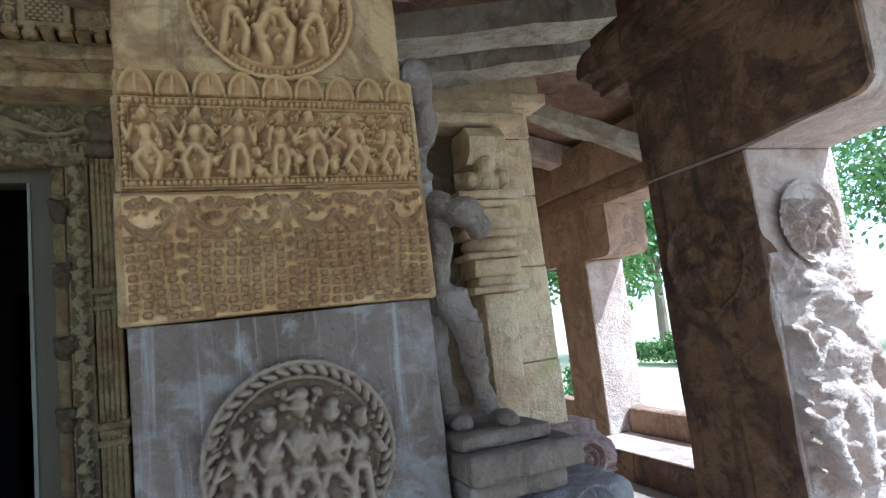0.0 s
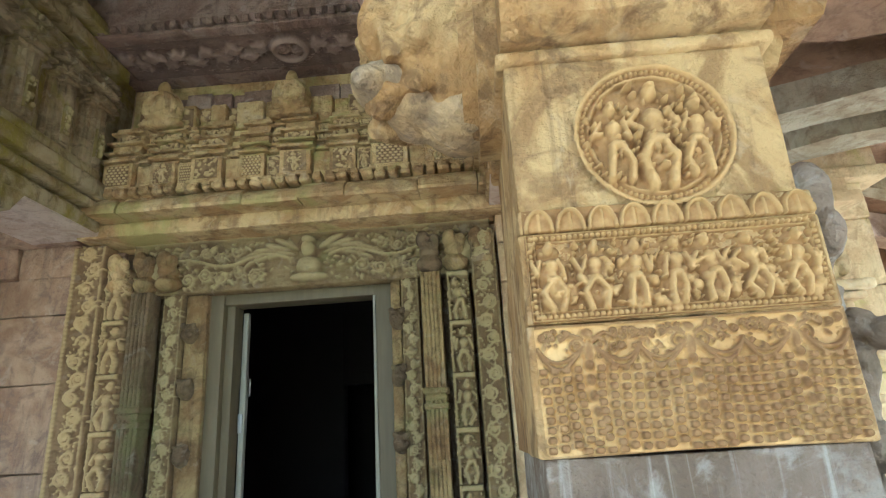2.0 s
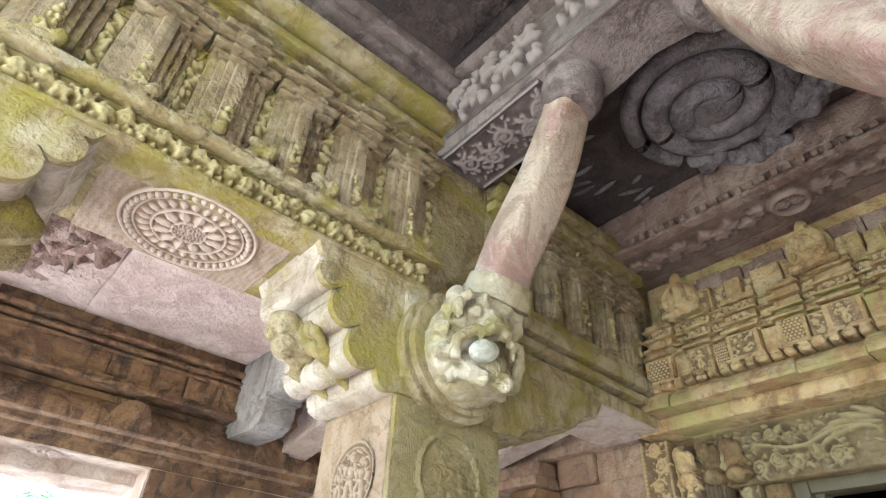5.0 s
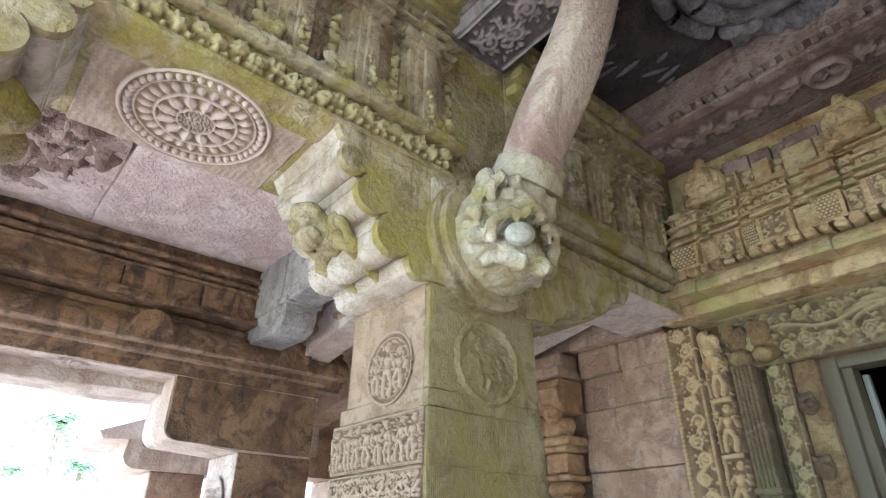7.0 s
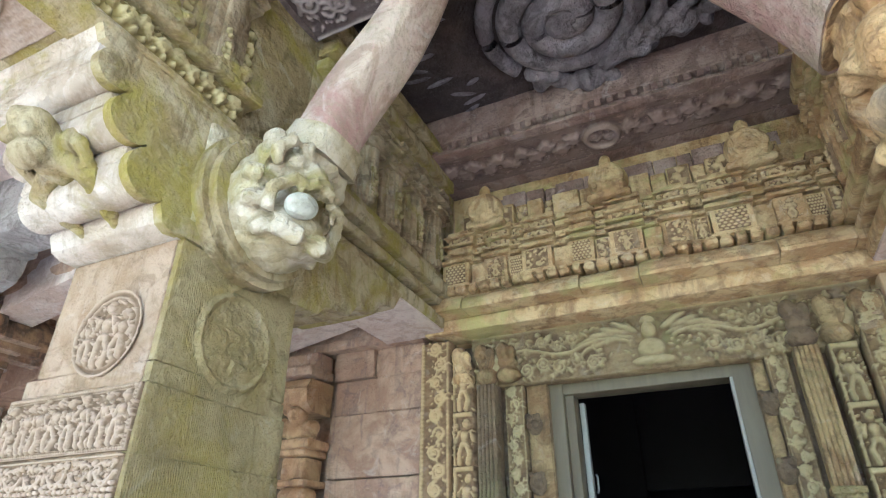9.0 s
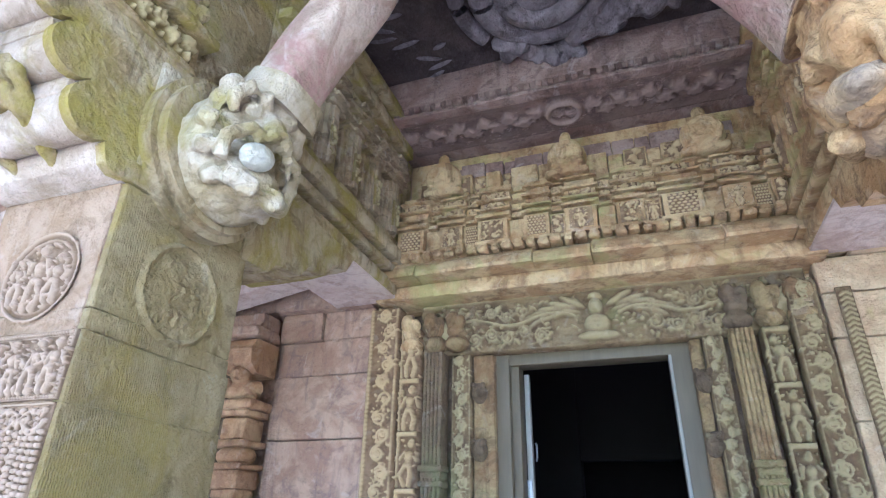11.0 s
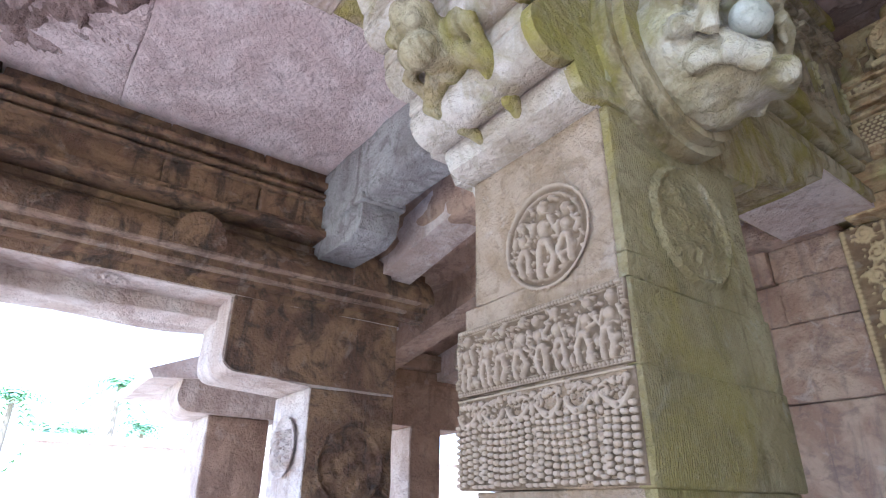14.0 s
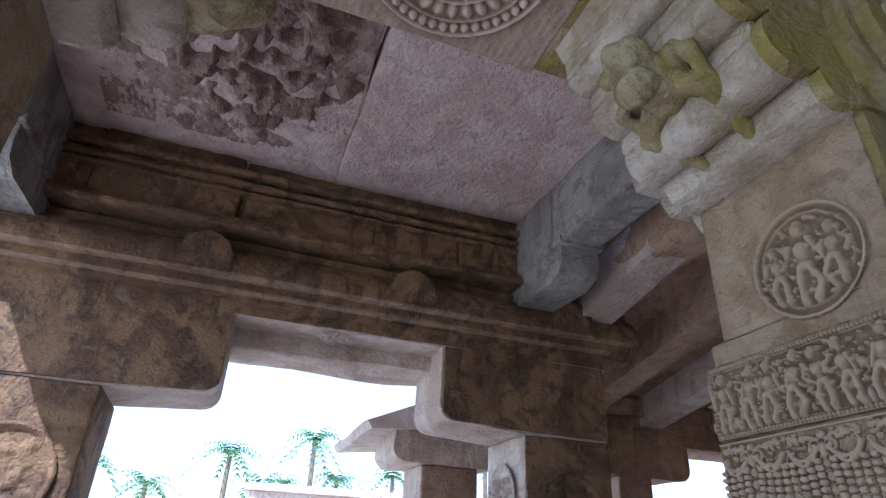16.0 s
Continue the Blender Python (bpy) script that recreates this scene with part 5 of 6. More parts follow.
def brace(s, dz):
    t = thing("curved_brace", (s * 0.95, 0.375, 3.0 + dz), "curved reddish stone brace between bracket and cross beam", "brace", "curved braces")
    P = [(0.99, 2.98), (0.93, 3.12), (0.84, 3.27), (0.74, 3.40), (0.63, 3.55), (0.54, 3.72), (0.47, 3.88), (0.42, 4.03)]
    pts = [(s * x, 0.365, z + dz * (1 - i / 7)) for i, (x, z) in enumerate(P)]
    Mesher().tube(pts, [0.115, 0.12, 0.122, 0.122, 0.118, 0.112, 0.105, 0.10] if s < 0 else [0.165, 0.165, 0.160, 0.150, 0.138, 0.125, 0.112, 0.10], 24, (1.12, 0.85, 4.5)).make("shaft", strut_stone, t)
    Mesher().tube([(x, 0.49, z - 0.0) for x, _, z in pts], [0.03] * 8, 8).make("edge_fillet", mossy_pale if s < 0 else strut_stone, t)
    a, b = np.array(pts[0]), np.array(pts[2])
    Mesher().tube([a, a + (b - a) * 0.35], [0.150, 0.138] if s < 0 else [0.15, 0.132], 20, (1.1, 0.9, 4)).make("foot_collar", mossy_pale if s < 0 else ochre, t)
    c = np.array(pts[-1])
    Mesher().tube([c + (-s * 0.0, 0, -0.10), c + (-s * 0.01, 0, -0.04), c + (-s * 0.03, 0, 0.05), c + (-s * 0.05, 0, 0.14)], [0.13, 0.165, 0.17, 0.14], 18).make("top_knob", grey_violet, t)


def main_pillar(s):
    left = s < 0
    t = thing("carved_pillar", (s * 1.54, 0.32, 0), "square stone pillar, pale carved front and mossy green side" if left else "square ochre stone pillar with carved bands and medallions", "pillar", "aisle pillars")
    z = (1.485, 1.745, 1.96, 2.03, 2.48) if left else (1.465, 1.715, 1.905, 1.96, 2.32)
    lo_mat = beige if left else grey_streaked
    up_mat = beige if left else ochre
    cut = 0.004
    e = 0.055 if left else 0.0
    # the body in courses; the aisle side of the west pillar is overgrown
    def course(x0, x1, a, b, mat, name, grow=0.0):
        if left:
            Mesher().block(-1.27, -x1, -grow, 0.64 + grow, a + 0.0005, b - 0.0005, r=0.006, step=0.08, amp=0.005).make(name, mat, t)
            Mesher().block(-1.24 + grow * 0.8, -1.28, -grow + 0.004, 0.65 + grow, a + 0.0005, b - 0.0005, r=0.006, step=0.06, amp=0.005).make("mossy_side", mossy_shaft, t)
        else:
            Mesher().block(x0 - grow, x1, -grow, 0.65 + grow, a + 0.0005, b - 0.0005, r=0.006, step=0.07, amp=0.005).make(name, mat, t)
    Mesher().block(s * 1.14, s * 1.94, -0.1, 0.75, 0, 0.28, r=0.03, step=0.1).block(s * 1.18, s * 1.9, -0.06, 0.71, 0.28, 0.4, r=0.03, step=0.1).make("base_block", lo_mat, t)
    course(1.24, 1.83, 0.4, z[0], lo_mat, "lower_shaft")
    course(1.24, 1.84 + e, z[0], z[1], up_mat, "festoon_course", 0.012)
    course(1.24, 1.84 + e, z[1], z[2], up_mat, "figure_course", 0.008)
    course(1.24, 1.84 + (0.03 if left else 0), z[2], z[3], up_mat, "ledge", 0.004)
    course(1.24, 1.82, z[3], z[4], up_mat, "upper_shaft")
    x0 = -1.84 - e if left else 1.238
    w = 0.60 + (e if left else -0.005)
    st = 0.0026 if left else 0.0023
    cm = beige_carved if left else ochre_carved
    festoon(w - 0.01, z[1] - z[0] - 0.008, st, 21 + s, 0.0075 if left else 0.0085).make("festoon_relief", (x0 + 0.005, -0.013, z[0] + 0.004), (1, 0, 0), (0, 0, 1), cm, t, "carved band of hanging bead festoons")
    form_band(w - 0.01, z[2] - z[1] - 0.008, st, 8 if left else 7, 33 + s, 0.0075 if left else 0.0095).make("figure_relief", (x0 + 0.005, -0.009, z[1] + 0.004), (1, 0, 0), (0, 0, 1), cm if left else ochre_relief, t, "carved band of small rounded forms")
    if left:
        r, wh = medallion(0.165, 0.0034, 3, 5, 0.008, False, 0.97)
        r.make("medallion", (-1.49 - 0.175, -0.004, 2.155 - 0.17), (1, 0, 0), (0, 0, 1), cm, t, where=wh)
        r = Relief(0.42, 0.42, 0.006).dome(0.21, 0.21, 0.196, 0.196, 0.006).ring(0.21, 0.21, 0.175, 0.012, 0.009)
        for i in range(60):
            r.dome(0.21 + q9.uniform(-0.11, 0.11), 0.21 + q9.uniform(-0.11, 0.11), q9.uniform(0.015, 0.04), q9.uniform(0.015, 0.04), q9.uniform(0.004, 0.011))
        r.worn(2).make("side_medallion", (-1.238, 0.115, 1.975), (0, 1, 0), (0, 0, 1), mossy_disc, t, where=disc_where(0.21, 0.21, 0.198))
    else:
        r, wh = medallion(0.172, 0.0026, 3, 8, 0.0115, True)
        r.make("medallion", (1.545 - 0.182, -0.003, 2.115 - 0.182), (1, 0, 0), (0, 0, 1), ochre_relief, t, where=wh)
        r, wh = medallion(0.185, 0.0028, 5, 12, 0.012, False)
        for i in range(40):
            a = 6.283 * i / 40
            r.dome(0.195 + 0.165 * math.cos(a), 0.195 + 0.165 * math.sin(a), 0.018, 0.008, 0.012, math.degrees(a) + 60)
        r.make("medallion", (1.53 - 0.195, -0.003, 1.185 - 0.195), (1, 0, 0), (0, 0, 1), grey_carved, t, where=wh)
        r = Relief(0.59, 0.052, 0.0026)
        for i in range(9):
            cx = 0.59 * (i + 0.5) / 9
            r.dome(cx, 0.0, 0.0315, 0.050, 0.006).path([(cx, 0.0), (cx, 0.036)], 0.003, 0.010)
            r.path([(cx + 0.028 * math.cos(a), 0.046 * math.sin(a)) for a in np.linspace(0, 3.1416, 12)], 0.0042, 0.011)
        r.worn().make("petal_row", (1.243, -0.006, 1.907), (1, 0, 0), (0, 0, 1), ochre_relief, t)
        Mesher().block(1.22, 1.85, -0.02, 0.67, 2.318, 2.352, r=0.012).make("neck_moulding", ochre, t)
    ztop = z[4]
    top = thing("pillar_capital", (s * 1.54, 0.32, ztop), "stone capital with scalloped roll corbels under the beam", "capital", "pillar capitals")
    Mesher().block(s * (1.27 if left else 1.245), s * 1.82, 0.0, 0.65, ztop + (0.0 if left else 0.035), 3.055, step=0.1).make("capital_block", up_mat, top)
    if left:
        Mesher().block(-1.24, -1.28, 0.004, 0.65, ztop, 3.05, step=0.08).make("mossy_side", mossy_shaft, top)
        Mesher().block(-1.225, -1.26, 0.0, 0.075, 2.55, 3.0, r=0.01, step=0.05, amp=0.012).make("carved_strip", mossy_pale, top)
    roll_bracket(s, ztop if left else 2.36, 3.056, top, lit_bracket if left else ochre, mossy if left else ochre)
    dwarf(s, s * 1.56, -0.32, 2.72 if left else 2.62, top, mossy if left else ochre)
    # inner corbel, hanging and ragged
    m = Mesher()
    m.prism([(0.6, 2.46 if left else 2.4), (0.80, 2.48), (0.86, 2.55), (1.05, 2.56), (1.12, 2.64), (1.28, 2.65), (1.34, 2.74), (1.48, 2.76), (1.56, 2.88), (0.6, 2.92)], "x", s * 1.235, s * 1.72, 0.05, 0.014)
    m.make("inner_corbel", mossy if left else ochre, top)
    # corbel to the side aisle
    m = Mesher()
    pz = ztop
    m.prism([(s * 1.8, pz), (s * 1.9, pz - 0.01), (s * 1.93, pz + 0.06), (s * 1.92, pz + 0.12), (s * 2.04, pz + 0.13), (s * 2.08, pz + 0.22), (s * 2.04, pz + 0.3), (s * 2.2, pz + 0.34), (s * 2.22, 2.93), (s * 1.8, 2.93)], "y", 0.08, 0.46, 0.06, 0.006)
    m.make("side_corbel", lit_bracket if left else ochre, top)


q9 = np.random.default_rng(9)
main_pillar(-1)
main_pillar(1)
lion_bracket(-1, 2.72, (mossy, mossy_pale, mossy), 3)
lion_bracket(1, 2.58, (ochre, ochre, broken_stone), 4, True)
brace(-1, 0.0)
brace(1, -0.10)

# front pillars at the far end of the side beams
for s in (-1, 1):
    t = thing("carved_pillar", (s * 1.54, -2.25, 0), "plain square stone pillar at the porch front", "pillar", "aisle pillars")
    Mesher().block(s * 1.24, s * 1.84, -2.58, -1.93, 0, 2.5, step=0.15).make("shaft", beige, t)
    top = thing("pillar_capital", (s * 1.54, -2.25, 2.5), "mossy stone capital with scalloped roll corbels under the beam", "capital", "pillar capitals")
    Mesher().block(s * 1.25, s * 1.82, -2.58, -1.93, 2.5, 3.055, step=0.1).make("capital_block", mossy, top)
    roll_bracket(s, 2.5, 3.056, top, lit_bracket, mossy, -1.93, 1)
    m = Mesher()
    for i in range(7):
        m.ball((s * (1.5 + 0.05 * i), -1.62 + 0.05 * math.sin(i * 2), 2.72 + 0.03 * math.cos(i)), (0.09, 0.13, 0.09))
    m.make("crouching_carving", mossy, top, "moss-grown carving", fuse=0.013)

# ---- side statue on the east pillar ----
st = Mesher()
for c, r in (((1.90, 0.10, 1.60), (0.042, 0.05, 0.065)), ((1.895, 0.11, 1.53), (0.032, 0.04, 0.05)), ((1.90, 0.11, 1.46), (0.042, 0.05, 0.045)), ((1.95, 0.04, 1.66), (0.05, 0.055, 0.035)), ((1.99, 0.05, 1.625), (0.03, 0.04, 0.03)), ((1.90, 0.07, 1.69), (0.04, 0.04, 0.03))):
    st.ball(c, r)
st.tube([(1.915, 0.09, 1.46), (1.945, 0.06, 1.37), (1.95, 0.07, 1.28), (1.975, 0.07, 1.19)], [0.040, 0.036, 0.027, 0.020], 10)
st.tube([(1.885, 0.14, 1.45), (1.875, 0.12, 1.33), (1.885, 0.10, 1.18)], [0.036, 0.028, 0.021], 10)
for k, (x, y, z, rr) in enumerate(((1.91, 0.10, 1.475, 0.050), (1.93, 0.08, 1.425, 0.045), (1.94, 0.065, 1.395, 0.042), (1.948, 0.07, 1.31, 0.036), (1.952, 0.07, 1.285, 0.034), (1.97, 0.07, 1.215, 0.028))):
    st.ball((x, y, z), (rr, rr, 0.010))
st.block(1.845, 1.875, 0.16, 0.3, 1.15, 1.64, r=0.012, step=0.05)
st.ball((1.985, 0.03, 1.178), (0.028, 0.065, 0.020)).ball((1.89, 0.06, 1.178), (0.028, 0.05, 0.020))
tagged(st.make("statue", statue_stone, fuse=0.0065), "weathered grey stone statue against the pillar side", "statue")
ped = thing("statue_pedestal", (1.95, 0.15, 0), "stepped grey stone pedestal below the statue", "pedestal")
for x1, y0, z0, z1 in ((2.12, -0.08, 1.07, 1.13), (2.07, -0.04, 1.13, 1.165), (2.09, -0.05, 1.02, 1.07), (2.0, 0.0, 0.7, 1.02)):
    Mesher().block(1.845, x1, y0, 0.45, z0, z1, r=0.014, step=0.05, amp=0.006).make("pedestal_course", statue_stone, ped)
Mesher().block(1.845, 1.98, 0.02, 0.44, 0, 0.70, step=0.1).make("pedestal_foot", statue_stone, ped)
Mesher().block(1.845, 2.26, -0.06, 0.45, 0.93, 1.015, r=0.035, step=0.04, amp=0.006).block(1.845, 2.2, -0.03, 0.45, 0.80, 0.93, r=0.03, step=0.05, amp=0.008).make("rolled_course", blue_grey, ped, "pale blue-grey rolled moulding")
fl = Relief(0.13, 0.13, 0.004).ring(0.065, 0.065, 0.055, 0.006, 0.008).dome(0.065, 0.065, 0.014, 0.014, 0.012)
for i in range(8):
    a = i * 0.785
    fl.dome(0.065 + 0.032 * math.cos(a), 0.065 + 0.032 * math.sin(a), 0.018, 0.010, 0.010, math.degrees(a))
fl.make("flower_boss", (2.06, -0.062, 0.90), (1, 0, 0), (0, 0, 1), blue_grey, ped, where=disc_where(0.065, 0.065, 0.062))
kn = Mesher().ball((1.87, 0.06, 1.97), (0.05, 0.06, 0.075)).ball((1.88, 0.05, 1.88), (0.035, 0.05, 0.06)).tube([(1.87, 0.08, 1.95), (1.865, 0.08, 1.80), (1.87, 0.08, 1.68)], [0.035, 0.028, 0.028], 10).ball((1.87, 0.08, 1.76), (0.037, 0.037, 0.012))
tagged(kn.make("broken_parasol_carving", grey_streaked, fuse=0.009), "worn grey stone staff carved on the pillar corner", "carving")


# ---- outer rows ----
def outer_bay(s, X, dz, ys):
    """The outer colonnade on one side of the porch."""
    fr = thing("outer_entablature", (s * X, -1, 2.48 + dz), "dark red-brown stone architrave with rounded eave mouldings", "beam")
    zc = 2.48 + dz
    y0, y1 = -2.9, ys[-1] + 0.56
    Mesher().block(s * X, s * (X + 0.5), y0, y1, zc, 3.32, step=0.25).make("architrave", outer_stone, fr)
    Mesher().block(s * (X + 0.22), s * (X + 0.56), y0, y1, zc - 0.10, zc + 0.02, r=0.02, step=0.07, amp=0.02).make("drip_course", outer_pale_lit, fr)
    # Thin pale sheet: bounced light on the soffit put into colour.
    Mesher().block(s * (X + 0.005), s * (X + 0.3), y0, y1, zc - 0.006, zc + 0.01, r=0.003).make("soffit", outer_pale_lit, fr)
    k = lambda e: s * (X - e)
    kap = [(k(-0.02), zc + 0.05), (k(0.05), zc + 0.06), (k(0.05), zc + 0.09), (k(0.09), zc + 0.10), (k(0.09), zc + 0.13), (k(0.17), zc + 0.145), (k(0.175), zc + 0.17), (k(0.16), zc + 0.23), (k(0.12), zc + 0.29), (k(0.06), zc + 0.33), (k(0.06), zc + 0.37), (k(-0.02), zc + 0.37)]
    Mesher().prism(kap, "y", y0, y1 + 0.15, 0.12, 0.006).make("rounded_eave", outer_stone, fr)
    # West fillets are paler: light along the eave edges put into colour.
    Mesher().block(k(0.165), k(0.1), y0, y1 + 0.06, zc + 0.132, zc + 0.158, r=0.008).make("eave_fillet", lit_fillet_stone if s < 0 else outer_stone, fr)
    Mesher().block(k(0.085), k(0.0), y0, y1, zc + 0.082, zc + 0.105, r=0.008).make("eave_fillet", lit_fillet_stone if s < 0 else outer_stone, fr)
    ye = y0
    while ye < y1 - 0.35:
        yn = min(ye + q9.uniform(0.35, 0.75), y1 - 0.3)
        Mesher().block(k(0.14 + q9.uniform(-0.012, 0.012)), s * (X + 0.1), ye + 0.003, yn - 0.003, zc + 0.39, 3.34, step=0.1, amp=0.010).make("fascia_block", outer_stone, fr)
        ye = yn
    for e, za, zb in ((0.20, 0.385, 0.42), (0.175, 0.42, 0.45), (0.175, 0.60, 0.622), (0.19, 0.64, 0.668), (0.205, 0.70, 0.735)):
        Mesher().block(k(e), s * X, y0, y1 - 0.3, zc + za, zc + zb, r=0.008, step=0.1, amp=0.007).make("fascia_moulding", outer_stone, fr)
    for y in (-1.62, -0.55, 0.45):
        kd = Mesher()
        pts = [(y + 0.13 * math.cos(a), zc + 0.19 + 0.15 * math.sin(a)) for a in np.linspace(-0.3, 3.44, 14)]
        V = [(k(0.19), a, b) for a, b in pts] + [(k(0.1), a, b) for a, b in pts]
        n = len(pts)
        kd.add(V, [tuple(range(n))] + [(i, i + 1, n + i + 1, n + i) for i in range(n - 1)])
        kd.make("eave_arch", outer_stone, fr, smooth=False)
    r = Relief(0.34, 0.24, 0.006).ring(0.17, 0.12, 0.105, 0.006, 0.006).ring(0.17, 0.12, 0.085, 0.005, 0.006)
    for i in range(7):
        a = i * 0.9
        r.dome(0.17 + 0.045 * math.cos(a), 0.12 + 0.045 * math.sin(a), 0.03, 0.014, 0.008, math.degrees(a))
    r.worn().make("soffit_roundel", (s * X + (-0.3 if s < 0 else 0.02), -0.78, zc - 0.008), (1, 0, 0), (0, -1, 0), outer_pale_lit, fr, where=disc_where(0.17, 0.12, 0.115))
    for y in ys:
        t = thing("outer_pillar", (s * (X + 0.25), y + 0.27, 0), "weathered square stone pillar, shaded side dark, sunlit face painted pale", "pillar", "outer pillars")
        zt = zc - 0.43
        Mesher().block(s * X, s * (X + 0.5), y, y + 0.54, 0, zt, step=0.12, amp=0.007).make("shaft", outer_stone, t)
        # Light on the -y face is put into a paler sheet.
        Mesher().block(s * (X + 0.004), s * (X + 0.496), y - 0.006, y + 0.02, 0.3, zt - 0.003, step=0.1, amp=0.008).make("painted_lit_face", outer_pale_lit, t)
        cap = []
        R = 0.09
        a0, a1 = y - 0.50, (y + 0.545 if y == ys[-1] else y + 1.04)
        cap = [(a0, zc), (a0, zt + R + 0.03)] + arc(a0 + R, zt + R + 0.03, R, 180, 270, 6) + [(y, zt), (y + 0.54, zt)] + ([] if y == ys[-1] else arc(a1 - R, zt + R + 0.03, R, 270, 360, 6)) + [(a1, zc)]
        # Capital painted pale where lit, with a dark plate for its shaded face.
        Mesher().prism([(b, c) for b, c in cap], "x", s * (X + 0.01), s * (X + 0.48), 0.08, 0.005).make("bracket_capital", outer_pale_lit, t)
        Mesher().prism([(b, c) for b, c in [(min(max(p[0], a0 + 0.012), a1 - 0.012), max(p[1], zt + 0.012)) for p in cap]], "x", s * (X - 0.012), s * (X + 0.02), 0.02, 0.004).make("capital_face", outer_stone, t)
        r = Relief(0.44, 0.44, 0.010).ring(0.22, 0.22, 0.20, 0.012, 0.012)
        for i in range(25):
            r.dome(0.22 + q9.uniform(-0.13, 0.13), 0.22 + q9.uniform(-0.13, 0.13), 0.035, 0.03, 0.006)
        r.worn(2)
        o, u = ((s * X - 0.002 * s, y + 0.05, zt - 0.62), (0, 1, 0)) if s < 0 else ((s * X - 0.002 * s, y + 0.49, zt - 0.62), (0, -1, 0))
        r.make("side_medallion", o, u, (0, 0, 1), outer_stone, t, where=disc_where(0.22, 0.22, 0.215))
        r, wh = medallion(0.17, 0.006, 2, 40, 0.014, False)
        r.make("medallion", (min(s * X, s * (X + 0.5)) + 0.07, y - 0.014, zt - 0.48), (1, 0, 0), (0, 0, 1), outer_pale_lit, t, where=wh)


outer_bay(-1, 3.5, 0.0, (-2.46, 0.2))
outer_bay(1, 3.3, -0.12, (-2.3, 0.37))

# carved couple panel on the near east pillar, its sunlight painted pale: plain worn lumps
r = Relief(0.46, 0.9, 0.009)
qq = np.random.default_rng(5)
r.form(0.17, 0.05, 0.75, 0.06, qq, 0.045).form(0.32, 0.05, 0.68, -0.05, qq, 0.04)
for i in range(16):
    r.dome(0.23 + qq.uniform(-0.2, 0.2), 0.82 + qq.uniform(-0.04, 0.06), 0.025, 0.04, 0.015)
tagged(r.worn(2).make("pillar_relief", (3.32, 0.36, 0.62), (1, 0, 0), (0, 0, 1), outer_pale_lit), "deeply carved worn relief on the outer pillar face, sunlight painted pale", "relief")

# side aisle ceilings and cross beams
for s, X in ((-1, 3.5), (1, 3.3)):
    slab("ceiling_side", ceiling_pink, s * 1.9, s * (X + 0.3), -1.05, 0.2, 3.30, 3.45, step=0.05, amp=0.006, label="pink pitted stone ceiling slab over the side aisle")
    # Unseen slab added to keep sky light out of the ceiling joint.
    slab("ceiling_side_backing", roof_stone, s * 1.9, s * (X + 0.3), -2.75, 0.2, 3.462, 3.56, step=0.5, label="unseen slab over the side aisle ceiling, added to stop light")
    c = slab("ceiling_side_worn", ceiling_pink, s * 1.9, s * (X + 0.3), -2.75, -1.053, 3.303, 3.45, step=0.05, amp=0.02, label="badly eroded rose stone ceiling slab")
    for i, (yb, zb) in enumerate(((0.1, 2.92), (-2.62, 2.92))):
        b = thing("aisle_cross_beam", (s * 2.6, yb + 0.25, zb), "blue-grey stone cross beam on a stepped corbel", "beam", "aisle cross beams")
        Mesher().block(s * 1.82, s * (X + 0.1), yb, yb + 0.25, zb, 3.31, r=0.03, step=0.07, amp=0.012).make("beam", blue_grey, b)
        cor = [(s * (X + 0.05), zb), (s * (X + 0.05), zb - 0.12), (s * (X - 0.12), zb - 0.17), (s * (X - 0.50), zb - 0.185), (s * (X - 0.60), zb - 0.15), (s * (X - 0.63), zb - 0.09), (s * (X - 0.63), zb)]
        Mesher().prism(cor, "y", yb + 0.01, yb + 0.24, 0.08, 0.005).make("corbel", blue_grey, b)
        Mesher().block(s * (X - 0.66), s * (X - 0.4), yb - 0.012, yb + 0.262, zb - 0.005, zb + 0.035, r=0.008).make("corbel_band", blue_grey, b)
# eroded carving
r = Relief(1.2, 1.15, 0.011)
for i in range(130):
    cx, cy = 0.75 + q9.normal(0, 0.24), 0.5 + q9.normal(0, 0.24)
    if 0.05 < cx < 1.15 and 0.05 < cy < 1.1:
        r.dome(cx, cy, q9.uniform(0.02, 0.09), q9.uniform(0.02, 0.07), q9.uniform(0.02, 0.05), q9.uniform(0, 90))
for i in range(5):
    a = 0.09 + 0.03 * i
    r.path([(0.88 + a * math.cos(t), 0.36 + a * math.sin(t)) for t in np.linspace(0.2, 4.4, 16)], 0.012, 0.05 - 0.005 * i)
PW = np.stack([r.U.ravel(), r.V.ravel(), 0 * r.U.ravel()], -1)
r.H += (0.016 * np.abs(wob(PW, 14, 31)) + 0.010 * np.abs(wob(PW, 45, 32))).reshape(r.H.shape)
for i in range(60):
    cx, cy = 0.7 + q9.normal(0, 0.22), 0.5 + q9.normal(0, 0.25)
    d = np.hypot((r.U - cx) / q9.uniform(0.02, 0.06), (r.V - cy) / q9.uniform(0.02, 0.06))
    r.H = np.where(d < 1, r.H - 0.05 * (1 - d * d), r.H)
fade = np.clip(1.25 - np.hypot((r.U - 0.66) / 0.55, (r.V - 0.52) / 0.55), 0, 1)
r.H = r.H * np.clip(fade * 2.2, 0, 1) - 0.004
tagged(r.worn().make("eroded_ceiling_carving", (-3.2, -1.07, 3.302), (1, 0, 0), (0, -1, 0), eroded_stone), "broken and eroded mauve ceiling carving", "ceiling carving")

